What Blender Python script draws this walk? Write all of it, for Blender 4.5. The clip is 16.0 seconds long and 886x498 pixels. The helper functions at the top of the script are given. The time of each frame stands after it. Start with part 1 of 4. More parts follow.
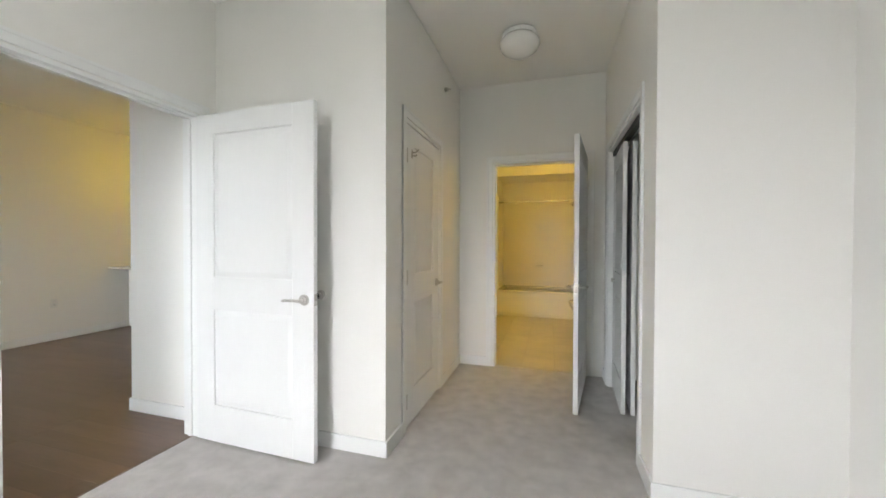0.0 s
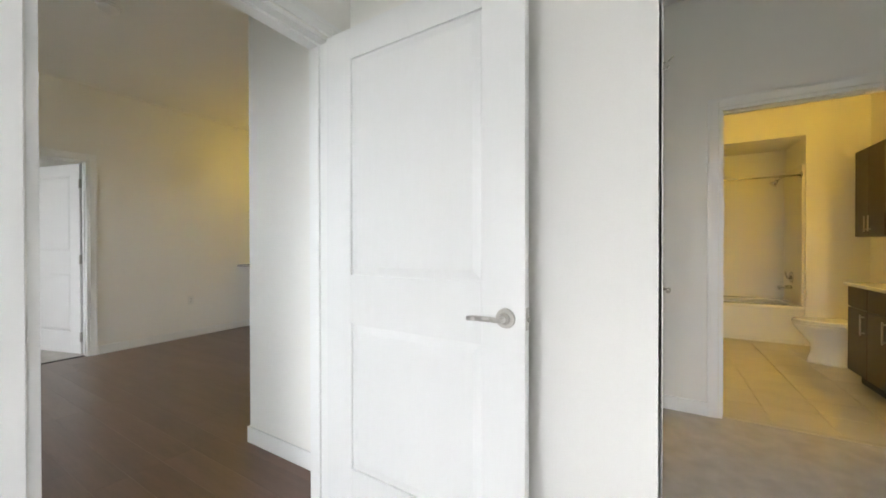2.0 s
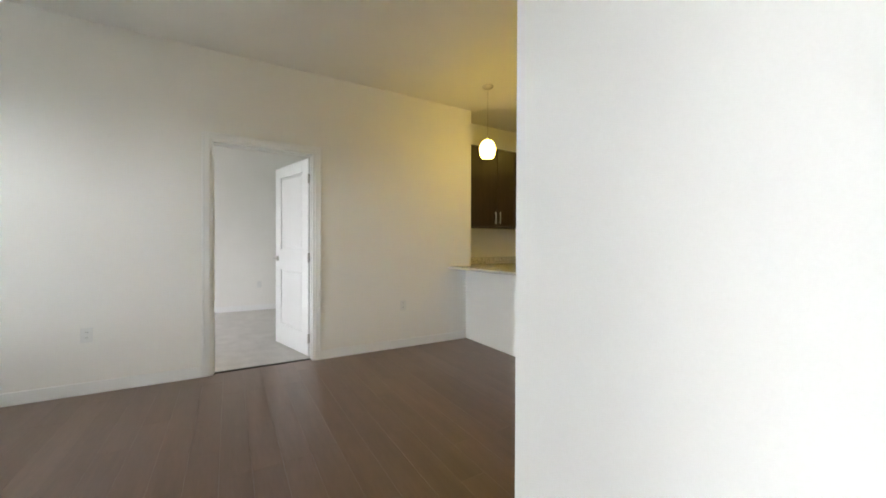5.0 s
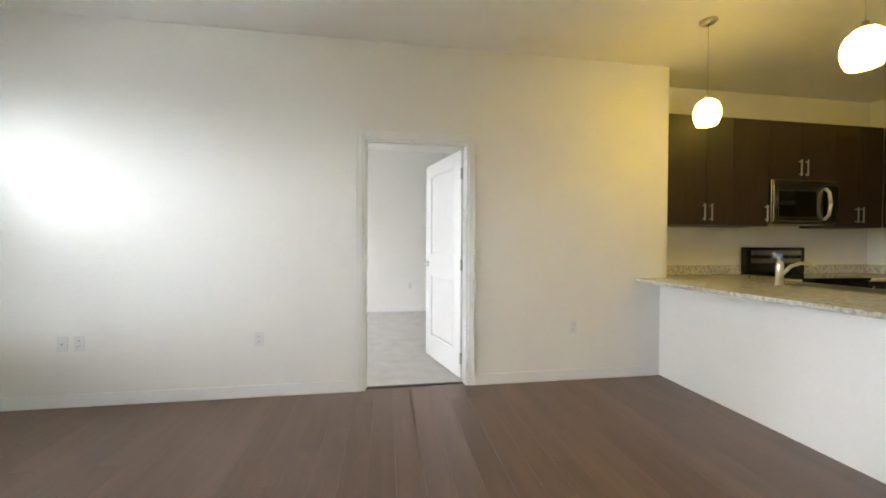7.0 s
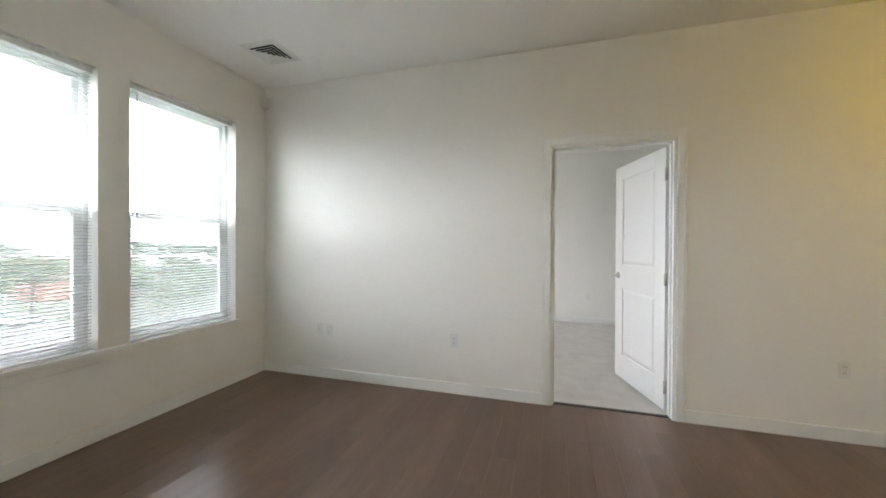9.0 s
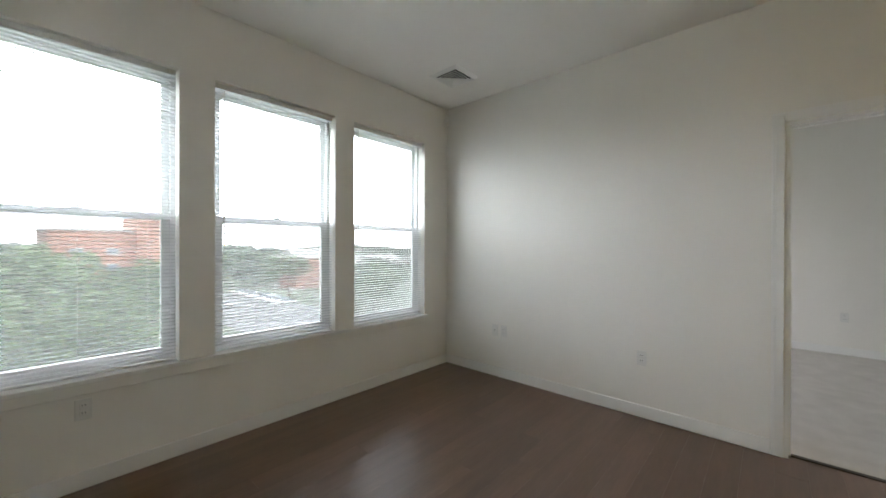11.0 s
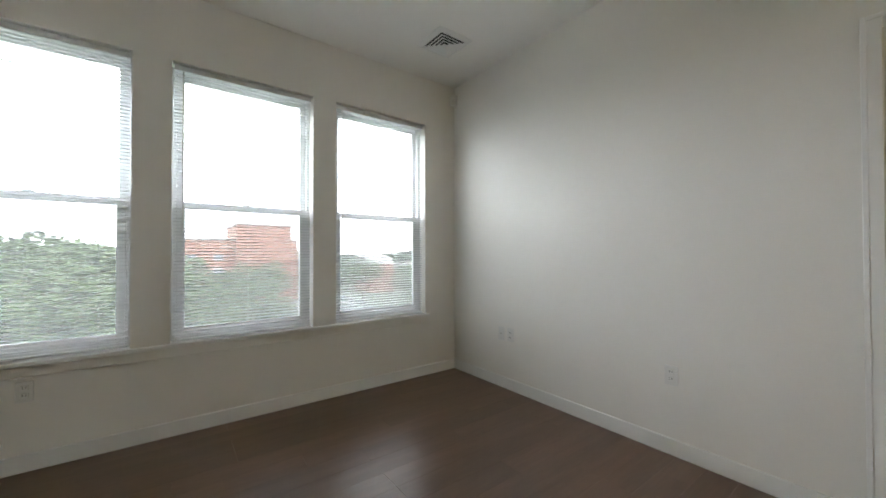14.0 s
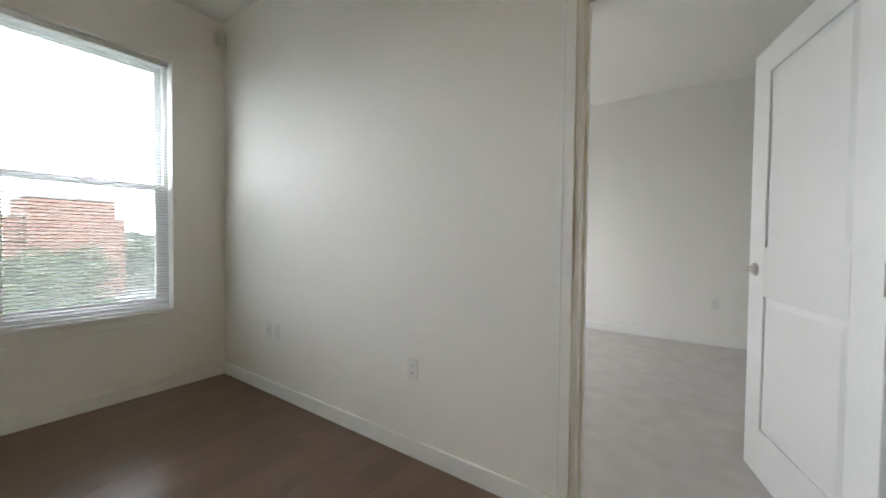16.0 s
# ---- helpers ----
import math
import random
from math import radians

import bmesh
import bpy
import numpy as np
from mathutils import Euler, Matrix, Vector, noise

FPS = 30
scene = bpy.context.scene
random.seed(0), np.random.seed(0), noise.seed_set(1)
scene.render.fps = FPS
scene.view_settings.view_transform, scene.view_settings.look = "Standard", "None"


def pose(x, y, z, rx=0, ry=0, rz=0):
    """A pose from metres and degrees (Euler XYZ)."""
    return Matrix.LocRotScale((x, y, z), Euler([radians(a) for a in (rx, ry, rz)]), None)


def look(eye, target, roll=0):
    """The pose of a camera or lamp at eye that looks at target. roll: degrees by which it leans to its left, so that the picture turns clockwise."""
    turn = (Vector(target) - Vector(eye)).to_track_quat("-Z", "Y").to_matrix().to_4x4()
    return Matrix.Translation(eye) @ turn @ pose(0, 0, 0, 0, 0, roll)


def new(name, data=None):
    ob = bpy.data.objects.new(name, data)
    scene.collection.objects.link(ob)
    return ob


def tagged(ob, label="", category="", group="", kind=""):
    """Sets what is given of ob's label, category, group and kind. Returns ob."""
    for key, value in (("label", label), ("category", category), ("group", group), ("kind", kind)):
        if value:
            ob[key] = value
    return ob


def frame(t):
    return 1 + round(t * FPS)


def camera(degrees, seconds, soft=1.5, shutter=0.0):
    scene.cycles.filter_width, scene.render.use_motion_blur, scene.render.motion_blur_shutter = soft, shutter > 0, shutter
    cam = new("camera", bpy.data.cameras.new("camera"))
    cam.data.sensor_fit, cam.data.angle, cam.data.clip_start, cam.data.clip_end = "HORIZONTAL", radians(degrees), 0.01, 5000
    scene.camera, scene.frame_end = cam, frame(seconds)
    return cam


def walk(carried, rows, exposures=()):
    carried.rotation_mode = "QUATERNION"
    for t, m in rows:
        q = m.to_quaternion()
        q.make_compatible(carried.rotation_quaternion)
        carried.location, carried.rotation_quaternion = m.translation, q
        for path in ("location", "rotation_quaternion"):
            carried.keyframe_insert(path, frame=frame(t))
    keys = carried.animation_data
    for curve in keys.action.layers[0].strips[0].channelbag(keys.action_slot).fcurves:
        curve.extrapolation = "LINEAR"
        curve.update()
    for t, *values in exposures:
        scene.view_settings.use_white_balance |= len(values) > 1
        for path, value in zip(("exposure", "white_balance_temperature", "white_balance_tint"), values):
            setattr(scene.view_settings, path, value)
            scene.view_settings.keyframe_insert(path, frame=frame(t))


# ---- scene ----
cam = camera(101.4, 16.0, soft=1.7)
PATH = [
    (0, (-0.499, 0.382, 1.29), (-1.07, 2.298, 1.264), 0.2),
    (0.5, (-0.723, 0.529, 1.273), (-1.389, 2.414, 1.246), 0.1),
    (1, (-0.971, 0.672, 1.258), (-1.735, 2.521, 1.228), 0.1),
    (1.5, (-1.209, 0.864, 1.226), (-2.077, 2.666, 1.21), 0.0),
    (2, (-1.452, 1.065, 1.193), (-2.471, 2.786, 1.181), -0.1),
    (2.5, (-1.707, 1.326, 1.168), (-2.879, 2.947, 1.163), -0.5),
    (3, (-1.925, 1.470, 1.175), (-3.189, 3.020, 1.172), -0.5),
    (3.5, (-2.132, 1.562, 1.169), (-3.529, 2.994, 1.166), -0.3),
    (6, (-3.399, 1.809, 1.213), (-5.27, 2.514, 1.188), 0.4),
    (6.5, (-3.582, 1.823, 1.235), (-5.512, 2.345, 1.205), 0.4),
    (7, (-3.679, 1.8, 1.252), (-5.656, 2.104, 1.225), 0.3),
    (7.5, (-3.713, 1.744, 1.274), (-5.711, 1.835, 1.241), 0.3),
    (8, (-3.727, 1.709, 1.288), (-5.722, 1.575, 1.261), 0.3),
    (8.5, (-3.705, 1.652, 1.297), (-5.674, 1.302, 1.276), 0.3),
    (9, (-3.68, 1.601, 1.311), (-5.596, 1.028, 1.299), 0.3),
    (9.5, (-3.645, 1.54, 1.321), (-5.485, 0.758, 1.319), 0.2),
    (10, (-3.603, 1.499, 1.349), (-5.352, 0.529, 1.34), 0.1),
    (12.5, (-3.816, 1.593, 1.284), (-4.992, -0.024, 1.309), 0.3),
    (13, (-3.999, 1.594, 1.25), (-5.178, -0.022, 1.283), 0.1),
    (13.5, (-4.18, 1.607, 1.228), (-5.373, 0.001, 1.26), -0.1),
    (14, (-4.417, 1.699, 1.199), (-5.615, 0.097, 1.225), -0.1),
    (14.5, (-4.683, 1.794, 1.11), (-5.92, 0.223, 1.15), -0.2),
    (15, (-4.902, 1.824, 1.129), (-6.299, 0.392, 1.139), -0.3),
    (15.5, (-5.091, 1.881, 1.144), (-6.654, 0.633, 1.126), -0.0),
    (16, (-5.314, 1.986, 1.165), (-6.963, 0.855, 1.114), 0.6),
]
walk(cam, [(t, look(eye, target, roll)) for t, eye, target, roll in PATH], exposures=((0, 2.15), (1.5, 2.05), (2.5, 2.0), (3.5, 2.0), (6, 2.65), (7, 2.7), (9, 2.3), (10, 1.95), (12.5, 1.75), (14.5, 1.8), (16, 1.9)))

# ---- world, sun, large lights ----
world = bpy.data.worlds.new("overcast")
scene.world = world
world.use_nodes = True
wn, wl = world.node_tree.nodes, world.node_tree.links
sky = wn.new("ShaderNodeTexSky")
sky.sky_type = "NISHITA"
sky.sun_disc = False
sky.sun_elevation, sky.sun_rotation = radians(50), radians(150)
sky.air_density, sky.dust_density, sky.ozone_density = 1.0, 6.0, 1.0
veil = wn.new("ShaderNodeHueSaturation")
veil.inputs["Saturation"].default_value = 0.12
wl.new(sky.outputs[0], veil.inputs["Color"])
cloud = wn.new("ShaderNodeMix")
cloud.data_type = "RGBA"
cloud.inputs[0].default_value = 0.8
cloud.inputs[7].default_value = (33.5, 34.8, 36.8, 1)
wl.new(veil.outputs[0], cloud.inputs[6])
wl.new(cloud.outputs[2], wn["Background"].inputs["Color"])
wn["Background"].inputs["Strength"].default_value = 0.15
sun = new("sun", bpy.data.lights.new("sun", "SUN"))
sun.data.energy, sun.data.angle, sun.data.color = 1.0, radians(15), (1, 0.97, 0.93)
sun.matrix_world = look((0, 0, 30), (10, -17, 0))


# window openings of the two bedrooms
BED_W = ((-1.95, -1.05),)
BED2_W = ((-9.5, -8.75),)
LIV_W = ((-4.21, -3.285), (-5.340, -4.412), (-6.44, -5.530))


def window_light(x0, x1, watts):
    """The sky's light through a bedroom window, as a lamp that fills its opening."""
    d = bpy.data.lights.new("window_light", "AREA")
    d.shape, d.size, d.size_y = "RECTANGLE", x1 - x0, 1.87
    d.energy, d.color = watts, (0.94, 0.97, 1.0)
    ob = new("window_light", d)
    c = (x0 + x1) / 2
    ob.matrix_world = look((c, -1.33, 1.54), (c, 0.0, 1.54))


window_light(*BED_W[0], 2.15)
window_light(*BED2_W[0], 2.5)

# ---- materials ----


def mat(name, colour, rough=0.5, metal=0.0, spec=0.5, var=0.0, scale=3.0, fine=0.0, fscale=150.0, bump=0.0, dist=0.002, pieces=0.0, emit=0.0, stretch=(1, 1, 1), rvar=0.0):
    """Principled surface: broad stains (var), fine grain (fine), relief (bump), piece-to-piece change."""
    m = bpy.data.materials.new(name)
    m.use_nodes = True
    n, l = m.node_tree.nodes, m.node_tree.links
    b = n["Principled BSDF"]
    b.inputs["Base Color"].default_value = (*colour, 1)
    b.inputs["Roughness"].default_value, b.inputs["Metallic"].default_value = rough, metal
    b.inputs["Specular IOR Level"].default_value = spec
    if emit:
        b.inputs["Emission Color"].default_value = (*colour, 1)
        b.inputs["Emission Strength"].default_value = emit
    co = n.new("ShaderNodeTexCoord")
    mp = n.new("ShaderNodeMapping")
    mp.inputs["Scale"].default_value = stretch
    l.new(co.outputs["Object"], mp.inputs["Vector"])
    if pieces:
        oi = n.new("ShaderNodeObjectInfo")
        sh = n.new("ShaderNodeVectorMath")
        sh.operation = "SCALE"
        sh.inputs[0].default_value = (37.0, 19.0, 11.0)
        l.new(oi.outputs["Random"], sh.inputs["Scale"])
        l.new(sh.outputs[0], mp.inputs["Location"])
    last = None

    def shade(fac, amount, prev):
        r = n.new("ShaderNodeMapRange")
        r.inputs["From Min"].default_value, r.inputs["From Max"].default_value = 0.25, 0.75
        r.inputs["To Min"].default_value, r.inputs["To Max"].default_value = 1 - amount, 1 + amount
        l.new(fac, r.inputs["Value"])
        x = n.new("ShaderNodeVectorMath")
        x.operation = "SCALE"
        if prev is None:
            x.inputs[0].default_value = colour
        else:
            l.new(prev, x.inputs[0])
        l.new(r.outputs[0], x.inputs["Scale"])
        return x.outputs[0]
    if var:
        a = n.new("ShaderNodeTexNoise")
        a.inputs["Scale"].default_value, a.inputs["Detail"].default_value = scale, 5
        l.new(mp.outputs[0], a.inputs["Vector"])
        last = shade(a.outputs["Fac"], var, last)
        if rvar:
            r = n.new("ShaderNodeMapRange")
            r.inputs["To Min"].default_value, r.inputs["To Max"].default_value = rough - rvar, rough + rvar
            l.new(a.outputs["Fac"], r.inputs["Value"])
            l.new(r.outputs[0], b.inputs["Roughness"])
    f = None
    if fine or bump:
        f = n.new("ShaderNodeTexNoise")
        f.inputs["Scale"].default_value, f.inputs["Detail"].default_value = fscale, 3
        l.new(mp.outputs[0], f.inputs["Vector"])
        if fine:
            last = shade(f.outputs["Fac"], fine, last)
    if pieces:
        last = shade(oi.outputs["Random"], pieces, last)
    if last is not None:
        l.new(last, b.inputs["Base Color"])
        if emit:
            l.new(last, b.inputs["Emission Color"])
    if bump:
        k = n.new("ShaderNodeBump")
        k.inputs["Strength"].default_value, k.inputs["Distance"].default_value = bump, dist
        l.new(f.outputs["Fac"], k.inputs["Height"])
        l.new(k.outputs[0], b.inputs["Normal"])
    return m


PAINT = mat("wall_paint", (0.875, 0.86, 0.825), 0.75, spec=0.3, var=0.012, scale=1.2, fine=0.01, fscale=220, bump=0.12, dist=0.0012)
CEIL = mat("ceiling_paint", (0.90, 0.89, 0.86), 0.85, var=0.015, scale=0.9, bump=0.2, fscale=180, dist=0.0015)
TRIM = mat("white_trim_paint", (0.88, 0.88, 0.87), 0.38, var=0.012, scale=4, bump=0.04, fscale=90, dist=0.001)
DOORP = mat("white_door_paint", (0.85, 0.85, 0.845), 0.42, var=0.01, scale=3, fine=0.008, fscale=60, bump=0.06, dist=0.001, stretch=(1, 1, 0.1))
CARPET = mat("grey_carpet", (0.58, 0.55, 0.53), 0.97, spec=0.1, var=0.13, scale=9.0, fine=0.22, fscale=260, bump=0.7, dist=0.006)
CARPET2 = mat("beige_carpet", (0.59, 0.56, 0.535), 0.97, spec=0.1, var=0.09, scale=6, fine=0.2, fscale=260, bump=0.7, dist=0.006)
WOOD = mat("dark_laminate_plank", (0.152, 0.093, 0.066), 0.275, spec=0.5, var=0.15, scale=2.0, fine=0.07, fscale=14, pieces=0.06, stretch=(0.6, 5, 5))
JOINT = mat("floor_underlay", (0.06, 0.042, 0.032), 0.8)
TILE = mat("cream_floor_tile", (0.62, 0.57, 0.46), 0.4, var=0.06, scale=5, fine=0.03, fscale=60, pieces=0.03)
GROUT = mat("tile_grout", (0.56, 0.52, 0.43), 0.9, fine=0.06)
STEEL = mat("brushed_nickel", (0.58, 0.56, 0.53), 0.3, 1.0, var=0.03, scale=30)
CHROME = mat("chrome", (0.75, 0.75, 0.74), 0.12, 1.0)
DARKM = mat("dark_strip_metal", (0.06, 0.055, 0.05), 0.5, 0.3)
SS = mat("stainless_steel", (0.40, 0.385, 0.365), 0.24, 1.0, var=0.05, scale=2, fine=0.05, fscale=60, stretch=(1, 1, 14), rvar=0.05)
ESP = mat("espresso_wood", (0.030, 0.016, 0.012), 0.38, var=0.35, scale=2.5, fine=0.22, fscale=18, bump=0.05, dist=0.0006, stretch=(9, 9, 0.7))
BLACK = mat("black_enamel", (0.012, 0.012, 0.013), 0.22)
GLASSB = mat("black_glass", (0.01, 0.011, 0.012), 0.06)
PLASTIC = mat("white_plastic", (0.80, 0.80, 0.78), 0.4)
# near-black paint for the shade inside holes and recesses
RECESS = mat("recess_shade", (0.04, 0.04, 0.04), 0.7)
PORC = mat("white_porcelain", (0.80, 0.79, 0.75), 0.12)
ACRYL = mat("white_tub_surround", (0.78, 0.76, 0.71), 0.3, var=0.01, scale=2)
VINYL = mat("white_window_vinyl", (0.80, 0.81, 0.82), 0.35, var=0.01, scale=6)
SLAT = mat("white_blind_slat", (0.66, 0.67, 0.68), 0.65, spec=0.2)
OPAL = mat("opal_glass", (0.82, 0.81, 0.78), 0.25)
BULBG = mat("lit_opal_glass", (1.0, 0.69, 0.11), 0.3, emit=3.0)
BATHG = mat("lit_bath_glass", (1.0, 0.63, 0.09), 0.3, emit=12.0)
LAMPD = mat("lit_acrylic_diffuser", (1.0, 0.72, 0.13), 0.3, emit=3.2)
CANL = mat("lit_can_lamp", (1.0, 0.72, 0.22), 0.3, emit=110.0)
LCD = mat("lit_clock_display", (0.10, 0.2, 0.6), 0.3, emit=0.04)
WHITEB = mat("white_membrane_roof", (0.45, 0.46, 0.47), 0.7, var=0.06, scale=0.3)
BRICKF = mat("far_red_brick", (0.25, 0.125, 0.09), 0.85, var=0.1, scale=0.5, fine=0.1, fscale=6)
BRICKD = mat("far_dark_brick", (0.12, 0.075, 0.06), 0.85, var=0.1, scale=0.5, fine=0.1, fscale=6)
CONC = mat("concrete_coping", (0.26, 0.25, 0.24), 0.85, var=0.1, scale=1)
FARWIN = mat("far_window_glass", (0.10, 0.12, 0.14), 0.15)
ASPH = mat("asphalt_and_grass", (0.06, 0.07, 0.045), 0.9, var=0.4, scale=0.05, fine=0.15, fscale=2)
PARK = mat("parking_concrete", (0.12, 0.12, 0.122), 0.9, var=0.15, scale=0.3, fine=0.1, fscale=8)
BARK = mat("bark", (0.10, 0.075, 0.055), 0.9, var=0.2, scale=5)
LEAF = mat("foliage", (0.070, 0.098, 0.038), 0.7, var=0.35, scale=0.5, fine=0.25, fscale=6)
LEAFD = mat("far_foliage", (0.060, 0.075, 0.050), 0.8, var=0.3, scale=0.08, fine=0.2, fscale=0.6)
CARP = mat("white_car_paint", (0.7, 0.71, 0.72), 0.25)
RUBBER = mat("rubber", (0.02, 0.02, 0.02), 0.8)


def granite():
    m = mat("speckled_granite", (0.55, 0.50, 0.43), 0.16)
    n, l = m.node_tree.nodes, m.node_tree.links
    co = n.new("ShaderNodeTexCoord")
    a, c = n.new("ShaderNodeTexNoise"), n.new("ShaderNodeTexVoronoi")
    a.inputs["Scale"].default_value, a.inputs["Detail"].default_value = 38, 6
    c.inputs["Scale"].default_value = 120
    r = n.new("ShaderNodeValToRGB")
    e = r.color_ramp.elements
    e[0].position, e[0].color = 0.36, (0.36, 0.32, 0.27, 1)
    e[1].position, e[1].color = 0.62, (0.68, 0.63, 0.55, 1)
    k = e.new(0.48)
    k.color = (0.56, 0.51, 0.43, 1)
    x = n.new("ShaderNodeMix")
    x.data_type = "RGBA"
    x.inputs[0].default_value = 0.10
    l.new(co.outputs["Object"], a.inputs["Vector"])
    l.new(co.outputs["Object"], c.inputs["Vector"])
    l.new(a.outputs["Fac"], r.inputs[0])
    l.new(r.outputs[0], x.inputs[6])
    l.new(c.outputs["Color"], x.inputs[7])
    hs = n.new("ShaderNodeHueSaturation")
    hs.inputs["Saturation"].default_value = 0.45
    l.new(x.outputs[2], hs.inputs["Color"])
    l.new(hs.outputs[0], n["Principled BSDF"].inputs["Base Color"])
    return m


GRANITE = granite()


def clear_glass():
    m = bpy.data.materials.new("window_glass")
    m.use_nodes = True
    n, l = m.node_tree.nodes, m.node_tree.links
    t, g, x = n.new("ShaderNodeBsdfTransparent"), n.new("ShaderNodeBsdfGlossy"), n.new("ShaderNodeMixShader")
    t.inputs[0].default_value = (0.95, 0.97, 0.97, 1)
    g.inputs["Roughness"].default_value = 0.02
    x.inputs[0].default_value = 0.06
    l.new(t.outputs[0], x.inputs[1])
    l.new(g.outputs[0], x.inputs[2])
    l.new(x.outputs[0], n["Material Output"].inputs["Surface"])
    return m


GLASS = clear_glass()


def screen_mesh():
    """Fine insect screen: mostly open, the threads pale grey."""
    m = bpy.data.materials.new("insect_screen")
    m.use_nodes = True
    n, l = m.node_tree.nodes, m.node_tree.links
    t, d, s, x, y = n.new("ShaderNodeBsdfTransparent"), n.new("ShaderNodeBsdfDiffuse"), n.new("ShaderNodeBsdfTranslucent"), n.new("ShaderNodeMixShader"), n.new("ShaderNodeMixShader")
    d.inputs[0].default_value = s.inputs[0].default_value = (0.13, 0.133, 0.137, 1)
    x.inputs[0].default_value, y.inputs[0].default_value = 0.45, 0.42
    l.new(d.outputs[0], x.inputs[1])
    l.new(s.outputs[0], x.inputs[2])
    l.new(t.outputs[0], y.inputs[1])
    l.new(x.outputs[0], y.inputs[2])
    l.new(y.outputs[0], n["Material Output"].inputs["Surface"])
    return m


SCREEN = screen_mesh()

# ---- building blocks ----


def box(bm, x0, x1, y0, y1, z0, z1, bevel=0.0, seg=1):
    r = bmesh.ops.create_cube(bm, size=1.0, matrix=Matrix.Translation(((x0 + x1) / 2, (y0 + y1) / 2, (z0 + z1) / 2)) @ Matrix.Diagonal((abs(x1 - x0), abs(y1 - y0), abs(z1 - z0), 1)))
    if bevel:
        es = list({e for v in r["verts"] for e in v.link_edges})
        bmesh.ops.bevel(bm, geom=es, offset=bevel, segments=seg, affect="EDGES", profile=0.5)


def rod(bm, a, b, r, r2=None, seg=14):
    a, b = Vector(a), Vector(b)
    d = b - a
    m = Matrix.Translation((a + b) / 2) @ d.to_track_quat("Z", "Y").to_matrix().to_4x4()
    bmesh.ops.create_cone(bm, cap_ends=True, segments=seg, radius1=r, radius2=r if r2 is None else r2, depth=d.length, matrix=m)


def lathe(bm, prof, centre=(0, 0, 0), seg=28, sx=1.0, sy=1.0):
    """Turn (radius, height) pairs about the z axis."""
    rings = []
    for r, z in prof:
        rings.append([bm.verts.new((centre[0] + sx * r * math.cos(2 * math.pi * i / seg), centre[1] + sy * r * math.sin(2 * math.pi * i / seg), centre[2] + z)) for i in range(seg)])
    for p, q in zip(rings, rings[1:]):
        for i in range(seg):
            bm.faces.new((p[i], p[(i + 1) % seg], q[(i + 1) % seg], q[i]))
    for ring in (rings[0], rings[-1]):
        bm.faces.new(ring)
    bmesh.ops.recalc_face_normals(bm, faces=bm.faces[:])


def tube(bm, pts, r, seg=10):
    for a, b in zip(pts, pts[1:]):
        rod(bm, a, b, r, seg=seg)
    for p in pts[1:-1]:
        bmesh.ops.create_uvsphere(bm, u_segments=seg, v_segments=6, radius=r * 1.01, matrix=Matrix.Translation(p))


def mesh_of(name, bm, material, smooth=False):
    me = bpy.data.meshes.new(name)
    bm.to_mesh(me)
    bm.free()
    me.materials.append(material)
    if smooth:
        for p in me.polygons:
            p.use_smooth = len(p.vertices) <= 4
    return me


def part(name, bm, material, parent=None, label="", smooth=False):
    ob = new(name, mesh_of(name, bm, material, smooth))
    if parent is not None:
        ob.parent = parent
    if label:
        ob["label"] = label
    return ob


def boxpart(name, dims, material, parent=None, label="", bevel=0.0, seg=1):
    bm = bmesh.new()
    box(bm, *dims, bevel=bevel, seg=seg)
    return part(name, bm, material, parent, label)


def empty(name, m, label, category, group="", kind=""):
    ob = new(name)
    ob.matrix_world = m
    return tagged(ob, label, category, group, kind)


def structure(ob, label, category):
    return tagged(ob, label, category, kind="structure")


def wall(name, axis, at, thick, lo, hi, z0, z1, holes=(), material=None, label="off-white painted plaster wall"):
    """A wall whose face lies at `at`, across x or y, `thick` deep (signed), with holes (lo, hi, z0, z1)."""
    bm = bmesh.new()

    def piece(a, b, c, d):
        if b - a < 1e-4 or d - c < 1e-4:
            return
        if axis == "x":
            box(bm, min(at, at + thick), max(at, at + thick), a, b, c, d)
        else:
            box(bm, a, b, min(at, at + thick), max(at, at + thick), c, d)
    cur = lo
    for a, b, c, d in sorted(holes):
        piece(cur, a, z0, z1)
        piece(a, b, z0, c)
        piece(a, b, d, z1)
        cur = b
    piece(cur, hi, z0, z1)
    return structure(part(name, bm, material or PAINT), label, "wall")


H = 2.96
DT = 2.145
FARX, WINY, DOORX, HALLY = -6.812, -1.300, -2.75, 2.37
CLX, CRX, BATHY = -1.45, 0.0, 4.20
KX, KY = -7.20, 7.48

# ---- structure ----
hol = [(a, b, 0.605, 2.490) for a, b in LIV_W + BED_W + BED2_W]
wall("wall_south", "y", WINY, -0.20, -10.6, 0.9, -0.1, H + 0.1, hol, label="off-white painted outer wall with window openings")
wall("wall_living_west", "x", FARX, -0.12, WINY, 4.47, 0, H, [(1.60, 2.505, 0, DT)])
wall("wall_bedroom_west", "x", DOORX, -0.12, WINY, HALLY, 0, H, [(1.305, 2.24, 0, DT)])
wall("wall_hall", "y", HALLY, 0.12, -3.60, CLX, 0, H)
wall("wall_corridor_left", "x", CLX, -0.12, HALLY + 0.12, 7.80, 0, H, [(2.68, 3.46, 0, DT)])
wall("wall_bath_front", "y", BATHY, 0.12, CLX, 0.77, 0, H, [(-1.085, -0.165, 0, DT)])
wall("wall_corridor_right", "x", CRX, 0.12, 2.42, BATHY, 0, H, [(2.74, 3.98, 0, DT)])
wall("wall_closet_side", "y", 2.42, 0.12, 0.12, 0.77, 0, H)
